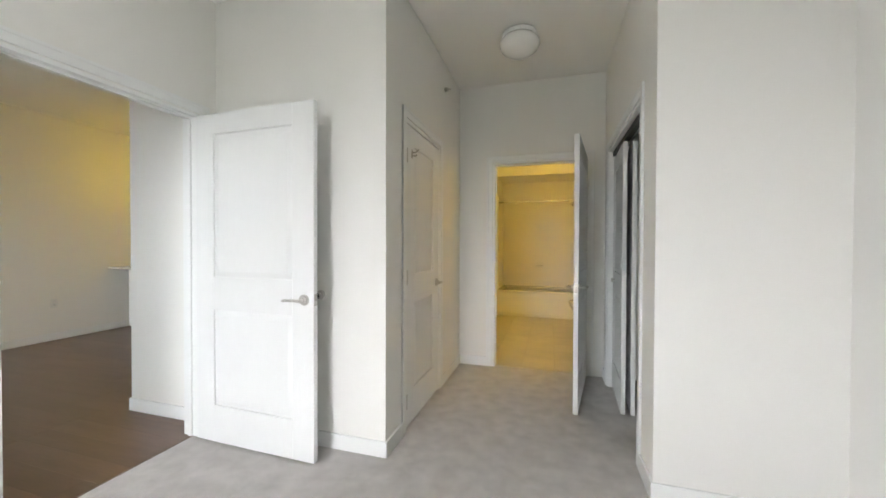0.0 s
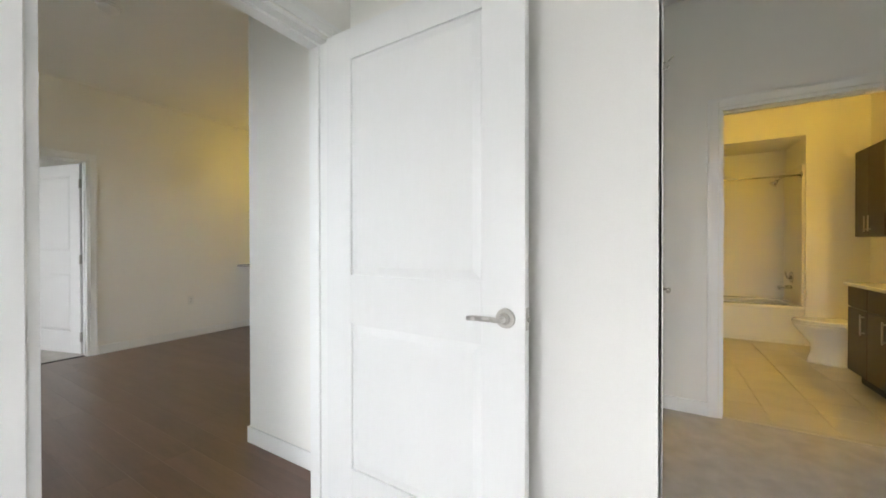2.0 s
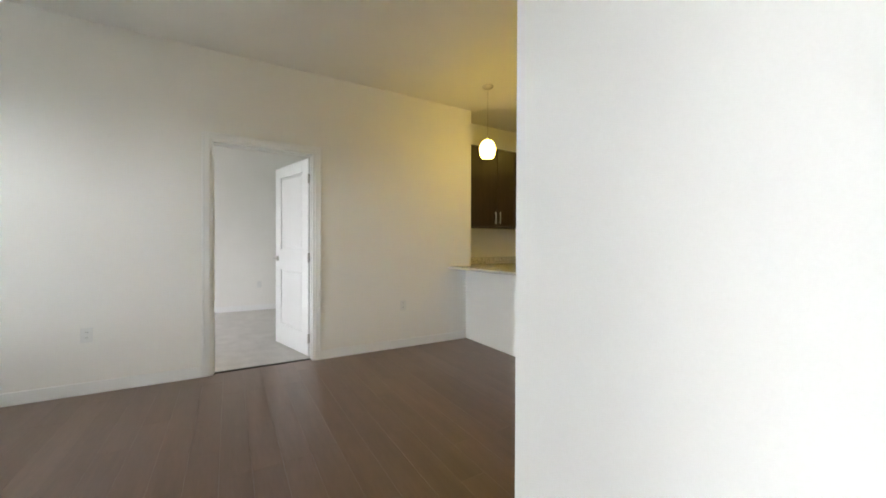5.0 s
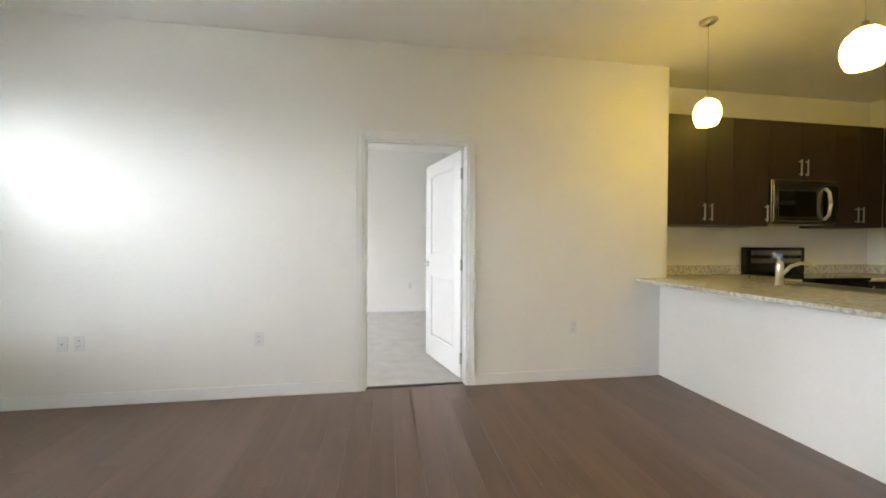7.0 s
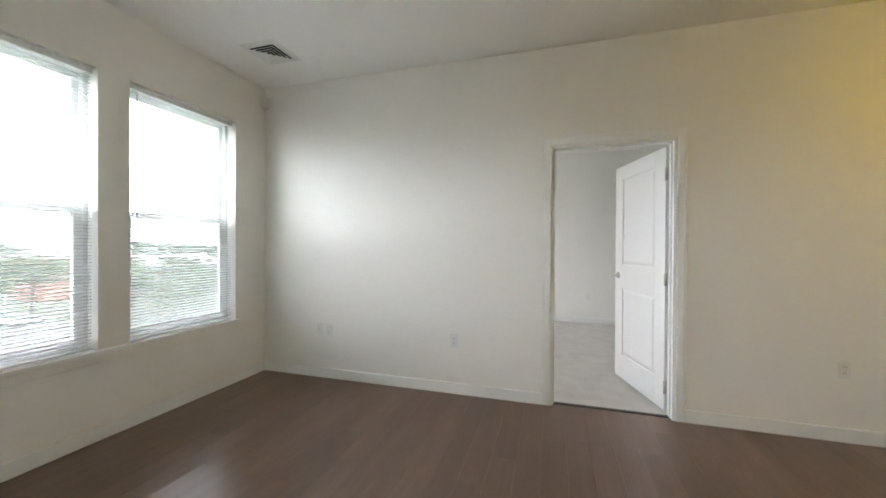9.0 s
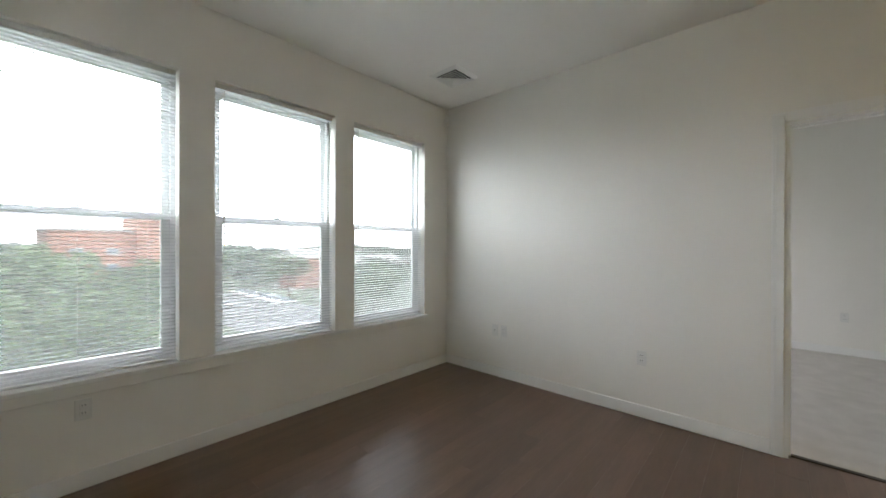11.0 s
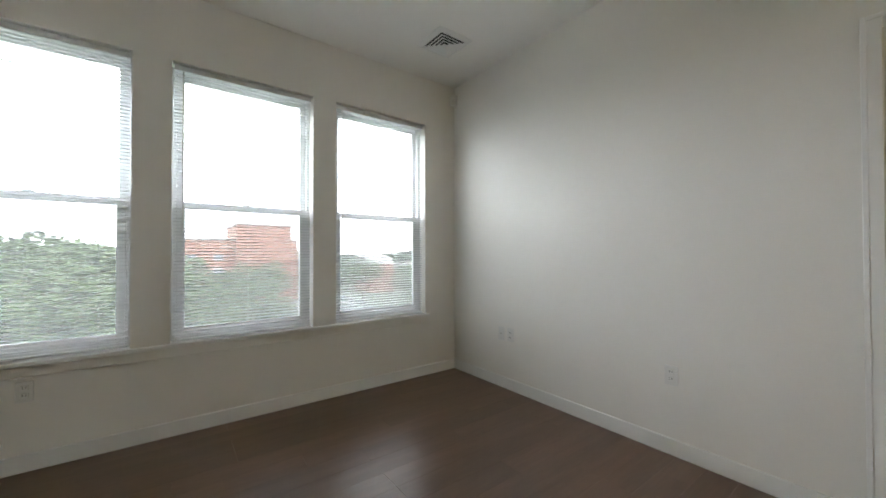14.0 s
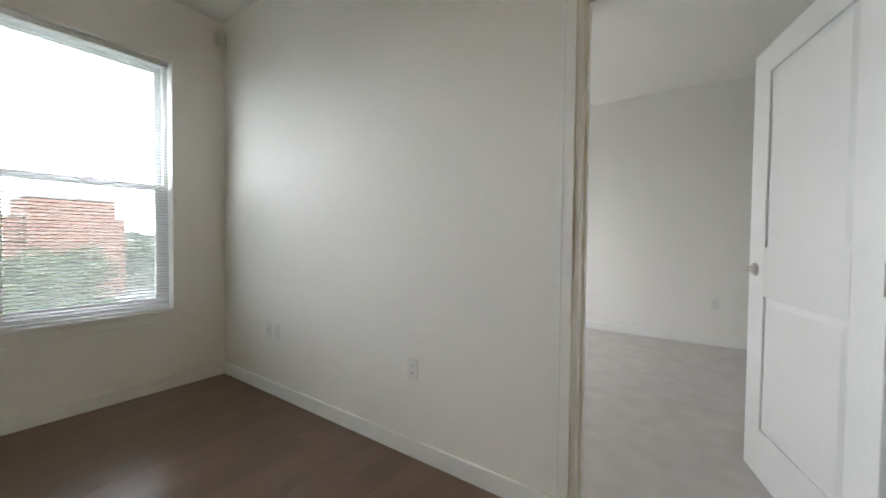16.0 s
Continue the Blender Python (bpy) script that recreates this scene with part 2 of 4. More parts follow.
wall("wall_bedroom_east", "x", 0.77, 0.12, WINY, BATHY + 0.12, 0, H)
wall("wall_kitchen_east", "x", -3.60, 0.12, HALLY + 0.12, KY, 0, H)
wall("wall_kitchen_north", "y", KY, 0.12, KX - 0.12, -3.44, 0, H)
wall("wall_kitchen_west", "x", KX, -0.12, 4.47, KY, 0, H)
wall("wall_kitchen_return", "y", 4.35, 0.12, KX - 0.12, FARX - 0.12, 0, H)
wall("wall_second_bedroom_west", "x", -10.42, -0.12, WINY, 4.47, 0, H)
wall("wall_second_bedroom_north", "y", 4.35, 0.12, -10.42, KX - 0.12, 0, H)
wall("wall_bath_east", "x", 0.60, 0.12, BATHY + 0.12, 7.0, 0, H)
wall("wall_bath_alcove", "y", 7.0, 0.10, 0.07, 0.72, 0, H)
wall("wall_tub_end", "x", 0.07, 0.12, 7.10, 7.80, 0, H)
wall("wall_bath_back", "y", 7.80, 0.12, CLX - 0.12, 0.24, 0, H)
wall("wall_laundry_back", "x", -2.30, -0.1, HALLY + 0.12, 4.3, 0, H)
wall("wall_laundry_side", "y", 4.3, 0.1, -2.4, CLX - 0.12, 0, H)
structure(boxpart("soffit_over_tub", (CLX, 0.07, 7.0, 7.80, 2.52, H), PAINT), "painted soffit above the bathtub alcove", "soffit")
structure(boxpart("ceiling", (-10.6, 0.9, WINY - 0.2, 7.92, H, H + 0.15), CEIL), "flat white painted ceiling", "ceiling")
structure(boxpart("floor_bedroom", (DOORX - 0.04, 0.77, WINY, BATHY + 0.05, -0.12, 0), CARPET), "light grey cut-pile carpet with vacuum marks", "floor")
structure(boxpart("floor_second_bedroom", (-10.42, FARX - 0.06, WINY, 4.35, -0.12, 0), CARPET2), "pale beige-grey wall-to-wall carpet", "floor")
LIVF = structure(boxpart("floor_living", (FARX - 0.055, DOORX - 0.045, WINY, 4.43, -0.12, -0.010), JOINT), "dark brown wood plank floor", "floor")
KITF = structure(boxpart("floor_kitchen", (KX, -3.60, 4.435, KY, -0.12, -0.008), GROUT), "cream tile kitchen floor", "floor")
BATHF = structure(boxpart("floor_bath", (CLX, 0.60, BATHY + 0.055, 7.80, -0.12, -0.008), GROUT), "cream tile bathroom floor", "floor")
structure(boxpart("threshold_strip", (-4.68, -3.60, 4.415, 4.465, -0.02, 0.006), DARKM, bevel=0.003), "dark threshold strip between wood and tile", "threshold")
structure(boxpart("threshold_strip", (FARX - 0.075, FARX - 0.04, 1.60, 2.505, -0.02, 0.008), DARKM, bevel=0.003), "dark metal threshold strip at the carpet edge", "threshold")
structure(boxpart("threshold_strip", (-1.085, -0.165, BATHY + 0.03, BATHY + 0.08, -0.02, 0.006), TILE, bevel=0.003), "pale bathroom threshold", "threshold")


def baseboard(axis, at, side, lo, hi):
    """side: the way that the board stands out from the wall's face."""
    bm = bmesh.new()
    d = 0.013 * side
    a, b = min(at, at + d), max(at, at + d)
    if axis == "x":
        box(bm, a, b, lo, hi, 0, 0.098, 0.003)
    else:
        box(bm, lo, hi, a, b, 0, 0.098, 0.003)
    structure(part("baseboard", bm, TRIM), "white painted baseboard", "baseboard")


C = 0.068
baseboard("y", WINY, 1, FARX + 0.014, DOORX - 0.135)
baseboard("x", FARX, 1, WINY, 1.60 - C - 0.001)
baseboard("x", FARX, 1, 2.505 + C + 0.001, 4.36)
baseboard("x", DOORX - 0.12, -1, WINY, 1.305 - C)
baseboard("x", DOORX, 1, WINY, 1.305 - C)
baseboard("y", HALLY, -1, -3.60 - 0.013, DOORX - 0.15)
baseboard("x", -3.60, -1, HALLY, KY)
baseboard("y", HALLY, -1, DOORX + 0.03, CLX + 0.013)
baseboard("x", CLX, 1, HALLY, 2.68 - C)
baseboard("x", CLX, 1, 3.46 + C, BATHY)
baseboard("y", BATHY, -1, CLX + 0.014, -1.085 - C)
baseboard("x", CRX, -1, 2.42 - 0.013, 2.74 - C)
baseboard("x", CRX, -1, 3.98 + C, BATHY)
baseboard("y", 2.42, -1, CRX, 0.77)
baseboard("x", 0.77, -1, WINY, 2.407)
baseboard("x", -10.42, 1, WINY, 4.35)
baseboard("y", 4.35, -1, -10.407, FARX - 0.135)


def casing(axis, at, side, lo, hi, top, w=C):
    """Door casing on one face of a wall, with a stepped profile."""
    bm = bmesh.new()

    def bar(a, b, c, d, t0):
        p, q = (at, at + side * t0) if side > 0 else (at - t0, at)
        if axis == "x":
            box(bm, p, q, a, b, c, d, 0.002)
        else:
            box(bm, a, b, p, q, c, d, 0.002)
    for t0, i, o in ((0.012, 0.006, w), (0.0145, w * 0.72, w)):
        bar(lo - o, lo - i, 0, top + o, t0)
        bar(hi + i, hi + o, 0, top + o, t0)
        bar(lo - i, hi + i, top + i, top + o, t0)
    return structure(part("door_casing", bm, TRIM), "white painted moulded door casing", "door casing")


def lining(axis, a0, a1, lo, hi, top, stop=None):
    """Jamb boards inside an opening through the wall a0..a1."""
    bm = bmesh.new()
    t = 0.018

    def bar(a, b, c, d, p, q):
        if axis == "x":
            box(bm, p, q, a, b, c, d)
        else:
            box(bm, a, b, p, q, c, d)
    bar(lo - 0.001, lo + t, 0, top, a0, a1)
    bar(hi - t, hi + 0.001, 0, top, a0, a1)
    bar(lo + t, hi - t, top - t, top + 0.001, a0, a1)
    if stop:
        p, q = stop
        bar(lo + t, lo + t + 0.011, 0, top - t, p, q)
        bar(hi - t - 0.011, hi - t, 0, top - t, p, q)
        bar(lo + t + 0.011, hi - t - 0.011, top - t - 0.011, top - t, p, q)
    return structure(part("door_jamb", bm, TRIM), "white painted door jamb with stop", "door jamb")


casing("x", FARX, 1, 1.60, 2.505, DT)
casing("x", FARX - 0.12, -1, 1.60, 2.505, DT)
lining("x", FARX - 0.121, FARX + 0.001, 1.60, 2.505, DT, (FARX - 0.075, FARX - 0.04))
casing("x", DOORX, 1, 1.305, 2.24, DT)
casing("x", DOORX - 0.12, -1, 1.305, 2.24, DT)
lining("x", DOORX - 0.121, DOORX + 0.001, 1.305, 2.24, DT, (DOORX - 0.08, DOORX - 0.045))
casing("x", CLX, 1, 2.68, 3.46, DT)
lining("x", CLX - 0.121, CLX + 0.001, 2.68, 3.46, DT)
casing("y", BATHY, -1, -1.085, -0.165, DT)
lining("y", BATHY - 0.001, BATHY + 0.121, -1.085, -0.165, DT, (BATHY + 0.045, BATHY + 0.08))
casing("x", CRX, -1, 2.74, 3.98, DT)
lining("x", CRX - 0.001, CRX + 0.121, 2.74, 3.98, DT)

# ---- doors ----


def panel_bm(x0, x1, z0, z1, y, out):
    """A raised field with a sloping margin on the face y of a leaf, standing out by `out`."""
    bm = bmesh.new()
    s, b = 0.028, 0.006
    o = [(x0, z0), (x1, z0), (x1, z1), (x0, z1)]
    i = [(x0 + s, z0 + s), (x1 - s, z0 + s), (x1 - s, z1 - s), (x0 + s, z1 - s)]
    g = math.copysign(0.0, out)
    vo = [bm.verts.new((x, y + g, z)) for x, z in o]
    vi = [bm.verts.new((x, y + out, z)) for x, z in i]
    for k in range(4):
        bm.faces.new((vo[k], vo[(k + 1) % 4], vi[(k + 1) % 4], vi[k]))
    bm.faces.new(vi)
    vb = [bm.verts.new((x, y - out * 0.3, z)) for x, z in o]
    for k in range(4):
        bm.faces.new((vb[k], vb[(k + 1) % 4], vo[(k + 1) % 4], vo[k]))
    bm.faces.new(vb)
    bmesh.ops.recalc_face_normals(bm, faces=bm.faces[:])
    return bm


def lever(parent, x, z, y, side, direction):
    """A round rose and a lever that points towards +-x, on the face at y."""
    bm = bmesh.new()
    rod(bm, (x, y, z), (x, y + side * 0.010, z), 0.033, 0.030, seg=28)
    rod(bm, (x, y + side * 0.010, z), (x, y + side * 0.022, z), 0.020, 0.014, seg=24)
    rose = part("rose", bm, STEEL, parent, "round brushed nickel rose", True)
    bm = bmesh.new()
    rod(bm, (x, y + side * 0.020, z), (x, y + side * 0.055, z), 0.009)
    tube(bm, [(x, y + side * 0.050, z), (x + direction * 0.03, y + side * 0.054, z + 0.002), (x + direction * 0.08, y + side * 0.052, z + 0.001), (x + direction * 0.115, y + side * 0.046, z - 0.003)], 0.0085)
    part("lever_handle", bm, STEEL, parent, "brushed nickel lever", True)
    return rose


def door(name, m, width, flip, label, height=2.118, hinge_side=1, knob=True, levers=(1, -1), lift=0.0):
    """A two-panel leaf. Local x runs from the hinge, y through the leaf; flip mirrors the leaf's thickness."""
    e = empty(name, m, label, "door")
    t = 0.018
    z0 = 0.014
    st = 0.15
    rails = ((z0, 0.25), (0.87 + lift / 2, 1.075 + lift), (height - 0.13, height))
    bm = bmesh.new()
    box(bm, st - 0.002, width - st + 0.002, -t + 0.010, t - 0.010, 0.24, height - 0.12)
    box(bm, 0, st, -t, t, z0, height, 0.002)
    box(bm, width - st, width, -t, t, z0, height, 0.002)
    for a, b in rails:
        box(bm, st, width - st, -t, t, a, b)
    part("leaf", bm, DOORP, e, "white painted stiles and rails")
    for a, b in ((0.25, 0.87 + lift / 2), (1.075 + lift, height - 0.13)):
        for s in (1, -1):
            part("panel", panel_bm(st + 0.008, width - st - 0.008, a + 0.008, b - 0.008, s * (t - 0.0095), s * 0.0075), DOORP, e)
    if knob:
        for s in levers:
            lever(e, width - 0.065, 0.963 + lift, s * t, s, -1)
        boxpart("latch_plate", (width - 0.0005, width + 0.0015, -0.013, 0.013, 0.93, 1.0), STEEL, e)
        boxpart("latch_bolt", (width + 0.001, width + 0.010, -0.006, 0.006, 0.955, 0.972), STEEL, e, bevel=0.002)
    for z in (0.20, 1.06, 1.90):
        bm = bmesh.new()
        rod(bm, (-0.006, hinge_side * (t + 0.004), z - 0.05), (-0.006, hinge_side * (t + 0.004), z + 0.05), 0.0065)
        box(bm, -0.003, 0.0, min(0, hinge_side * t), max(0, hinge_side * t), z - 0.05, z + 0.05)
        part("hinge", bm, STEEL, e, "", True)
    return e


def heading(dx, dy):
    return math.degrees(math.atan2(dy, dx))


door("door_bedroom", pose(-2.720, 2.210, 0, 0, 0, heading(0.932, -0.026)), 0.914, 1, "white two-panel door standing open over carpet", hinge_side=1)
door("door_bath", pose(-0.180, 4.160, 0, 0, 0, heading(-0.138, -0.903)), 0.914, 1, "white two-panel bathroom door standing open", hinge_side=-1)
door("door_second_bedroom", pose(FARX - 0.140, 2.485, 0, 0, 0, heading(-0.82, -0.225)), 0.87, 1, "white two-panel door opened into the second bedroom", hinge_side=1, lift=0.07)
door("door_corridor_closet", pose(CLX - 0.020, 2.702, 0, 0, 0, 90), 0.735, 1, "white two-panel closet door, shut", hinge_side=-1, levers=(-1,))

# bifold closet doors, folded towards the far jamb
bif = empty("bifold_door", pose(CRX + 0.055, 3.955, 0), "white two-panel bifold closet doors, half folded", "door")


def bifold_leaf(a, b):
    a, b = Vector(a), Vector(b)
    d = b - a
    w = d.length
    m = Matrix.Translation(a) @ Matrix.Rotation(math.atan2(d.y, d.x), 4, "Z")
    bm = bmesh.new()
    t, st, h = 0.016, 0.085, 2.06
    box(bm, st - 0.002, w - st + 0.002, -t + 0.009, t - 0.009, 0.2, h - 0.1)
    box(bm, 0, st, -t, t, 0.02, h, 0.002)
    box(bm, w - st, w, -t, t, 0.02, h, 0.002)
    for p, q in ((0.02, 0.25), (0.87, 1.06), (h - 0.13, h)):
        box(bm, st, w - st, -t, t, p, q)
    bm.transform(m)
    leaf = part("leaf", bm, DOORP, bif)
    for p, q in ((0.25, 0.87), (1.06, h - 0.13)):
        for s in (1, -1):
            pb = panel_bm(st + 0.006, w - st - 0.006, p + 0.006, q - 0.006, s * (t - 0.0085), s * 0.0065)
            pb.transform(m)
            part("panel", pb, DOORP, leaf)
    return leaf


bifold_leaf((0, 0, 0), (-0.03, -0.60, 0))
bifold_leaf((0.036, -0.60, 0), (0.085, -0.02, 0))
bm = bmesh.new()
rod(bm, (-0.018, -0.10, 0.98), (-0.045, -0.10, 0.98), 0.012, 0.016)
part("knob", bm, STEEL, bif, "small nickel knob", True)
structure(boxpart("closet_track", (CRX + 0.03, CRX + 0.07, 2.76, 3.96, 2.085, 2.125), DARKM), "dark metal bifold track under the header", "track")

shelf = empty("wire_shelf", pose(0.44, 2.60, 1.72), "white wire closet shelf with hanging rail", "shelf")
for i in range(5):
    bm = bmesh.new()
    rod(bm, (-0.02 + 0.075 * i, -0.05, 0), (-0.02 + 0.075 * i, 1.58, 0), 0.003, seg=8)
    part("wire", bm, PLASTIC, shelf)
bm = bmesh.new()
rod(bm, (-0.03, -0.05, -0.03), (-0.03, 1.58, -0.03), 0.006, seg=8)
part("hanging_rail", bm, PLASTIC, shelf)
for y in (0.1, 0.75, 1.4):
    bm = bmesh.new()
    rod(bm, (0.32, y, -0.28), (-0.02, y, -0.02), 0.005, seg=8)
    part("bracket", bm, PLASTIC, shelf)


def hook(x, y, z, s):
    """A hinge-pin door stop, shaped as a small double hook, on a face that looks along +-x."""
    e = empty("hinge_pin_stop", pose(x, y, z), "small brushed nickel hinge-pin door stop high on the door", "hook", "door hooks")
    boxpart("plate", (0, s * 0.004, -0.012, 0.012, -0.03, 0.03), STEEL, e, bevel=0.0015)
    bm = bmesh.new()
    tube(bm, [(s * 0.003, 0, 0.01), (s * 0.035, 0, 0.014), (s * 0.055, 0, 0.03)], 0.004, 8)
    tube(bm, [(s * 0.003, 0, -0.01), (s * 0.03, 0, -0.016), (s * 0.038, 0, -0.004)], 0.004, 8)
    part("prong", bm, STEEL, e, "", True)


# stands for the door stop at the closet door's top hinge
hook(CLX - 0.002, 2.80, 1.93, 1)
ds = empty("door_stop", pose(-1.90, HALLY, 0.965), "round brushed nickel wall door stop", "door stop")
bm = bmesh.new()
rod(bm, (0, 0, 0), (0, -0.012, 0), 0.032, 0.028, seg=24)
rod(bm, (0, -0.012, 0), (0, -0.05, 0), 0.012, seg=16)
part("base", bm, STEEL, ds, "", True)
bm = bmesh.new()
rod(bm, (0, -0.05, 0), (0, -0.065, 0), 0.022, 0.02, seg=20)
part("bumper", bm, RUBBER, ds, "dark rubber bumper", True)
bm = bmesh.new()
rod(bm, (CLX, 3.62, 2.72), (CLX + 0.03, 3.62, 2.72), 0.02, 0.016)
rod(bm, (CLX + 0.03, 3.62, 2.72), (CLX + 0.055, 3.62, 2.72), 0.006)
tagged(part("sprinkler_head", bm, STEEL, smooth=True), "small metal sidewall sprinkler head on corridor wall", "sprinkler")

# hall ceiling lamp, unlit
e = empty("ceiling_lamp", pose(-0.75, 3.33, H), "unlit opal glass dome ceiling lamp", "lamp")
bm = bmesh.new()
lathe(bm, [(0.10, 0), (0.135, -0.005), (0.138, -0.028), (0.12, -0.034)])
part("rim", bm, PLASTIC, e, "white metal rim", True)
bm = bmesh.new()
lathe(bm, [(0.125, -0.032), (0.152, -0.06), (0.158, -0.09), (0.142, -0.125), (0.10, -0.155), (0.05, -0.17), (0.012, -0.173)])
part("shade", bm, OPAL, e, "", True)


def outlet(x, y, z, axis, side, label, kind="duplex", wide=0.072):
    ang = {("x", 1): 90, ("x", -1): -90, ("y", 1): 180, ("y", -1): 0}[(axis, side)]
    e = empty("wall_outlet" if kind == "duplex" else "wall_plate", pose(x, y, z, 0, 0, ang), label, "outlet", "wall plates")
    boxpart("plate", (-wide / 2, wide / 2, -0.006, 0, -0.058, 0.058), PLASTIC, e, bevel=0.0025)
    if kind == "duplex":
        for c in (-0.021, 0.021):
            bm = bmesh.new()
            box(bm, -0.017, 0.017, -0.008, -0.004, c - 0.014, c + 0.014, 0.002)
            s = part("socket", bm, PLASTIC, e)
            for d in (-0.0065, 0.0065):
                boxpart("slot", (d - 0.0012, d + 0.0012, -0.0088, -0.007, c - 0.003, c + 0.007), RECESS, s)
    else:
        bm = bmesh.new()
        rod(bm, (0, -0.005, 0), (0, -0.014, 0), 0.006)
        part("jack", bm, STEEL, e, "", True)
    return e


outlet(FARX, 0.772, 0.47, "x", 1, "white duplex outlet on the living room wall")
outlet(FARX, -0.51, 0.48, "x", 1, "white duplex outlet beside a cable plate")
outlet(FARX, -0.62, 0.48, "x", 1, "white cable jack plate beside an outlet", "jack")
outlet(FARX, 3.508, 0.49, "x", 1, "white duplex outlet near the kitchen counter")
outlet(-3.77, WINY, 0.44, "y", 1, "white duplex outlet under the window sill")
outlet(-10.42, 2.22, 0.47, "x", 1, "white duplex outlet in the second bedroom")

# motion detector, smoke alarm and ceiling vent of the living room
e = empty("motion_detector", pose(FARX, WINY, 2.80, 0, 0, -45), "white corner motion detector near the ceiling", "detector")
boxpart("body", (-0.035, 0.035, 0.030, 0.075, -0.055, 0.055), PLASTIC, e, bevel=0.010, seg=3)
boxpart("lens", (-0.024, 0.024, 0.072, 0.079, -0.045, 0.0), OPAL, e, bevel=0.003)
e = empty("smoke_alarm", pose(-4.897, 2.109, H), "white round smoke alarm on the ceiling", "smoke alarm")
bm = bmesh.new()
lathe(bm, [(0.055, 0), (0.072, -0.004), (0.070, -0.020)])
part("base", bm, PLASTIC, e, "", True)
bm = bmesh.new()
lathe(bm, [(0.062, -0.018), (0.058, -0.040), (0.03, -0.050), (0.01, -0.051)])
part("cover", bm, PLASTIC, e, "", True)

e = empty("ceiling_vent", pose(-6.23, -0.70, H), "white four-way ceiling air vent with nested louvres", "vent")
# flat dark plate; the unlit duct behind the louvres is put into its colour
boxpart("backing", (-0.13, 0.13, -0.13, 0.13, -0.004, -0.001), RECESS, e, "dark plate painted as the duct shade")


def ring(r0, r1, z0, z1, material, name):
    bm = bmesh.new()
    v0 = [bm.verts.new((sx * r0, sy * r0, z0)) for sx, sy in ((-1, -1), (1, -1), (1, 1), (-1, 1))]
    v1 = [bm.verts.new((sx * r1, sy * r1, z1)) for sx, sy in ((-1, -1), (1, -1), (1, 1), (-1, 1))]
    v2 = [bm.verts.new((sx * r1, sy * r1, z1 + 0.0025)) for sx, sy in ((-1, -1), (1, -1), (1, 1), (-1, 1))]
    v3 = [bm.verts.new((sx * r0, sy * r0, z0 + 0.0025)) for sx, sy in ((-1, -1), (1, -1), (1, 1), (-1, 1))]
    for a, b in ((v0, v1), (v1, v2), (v2, v3), (v3, v0)):
        for k in range(4):
            bm.faces.new((a[k], a[(k + 1) % 4], b[(k + 1) % 4], b[k]))
    bmesh.ops.recalc_face_normals(bm, faces=bm.faces[:])
    return part(name, bm, material, e)


ring(0.134, 0.168, -0.016, -0.004, PLASTIC, "frame")
for r in (0.128, 0.098, 0.068, 0.038):
    ring(r - 0.010, r + 0.010, -0.012, -0.021, PLASTIC, "slat")
boxpart("centre_plate", (-0.02, 0.02, -0.02, 0.02, -0.026, -0.022), PLASTIC, e)

# ---- windows ----
ZB, ZT = 0.605, 2.490


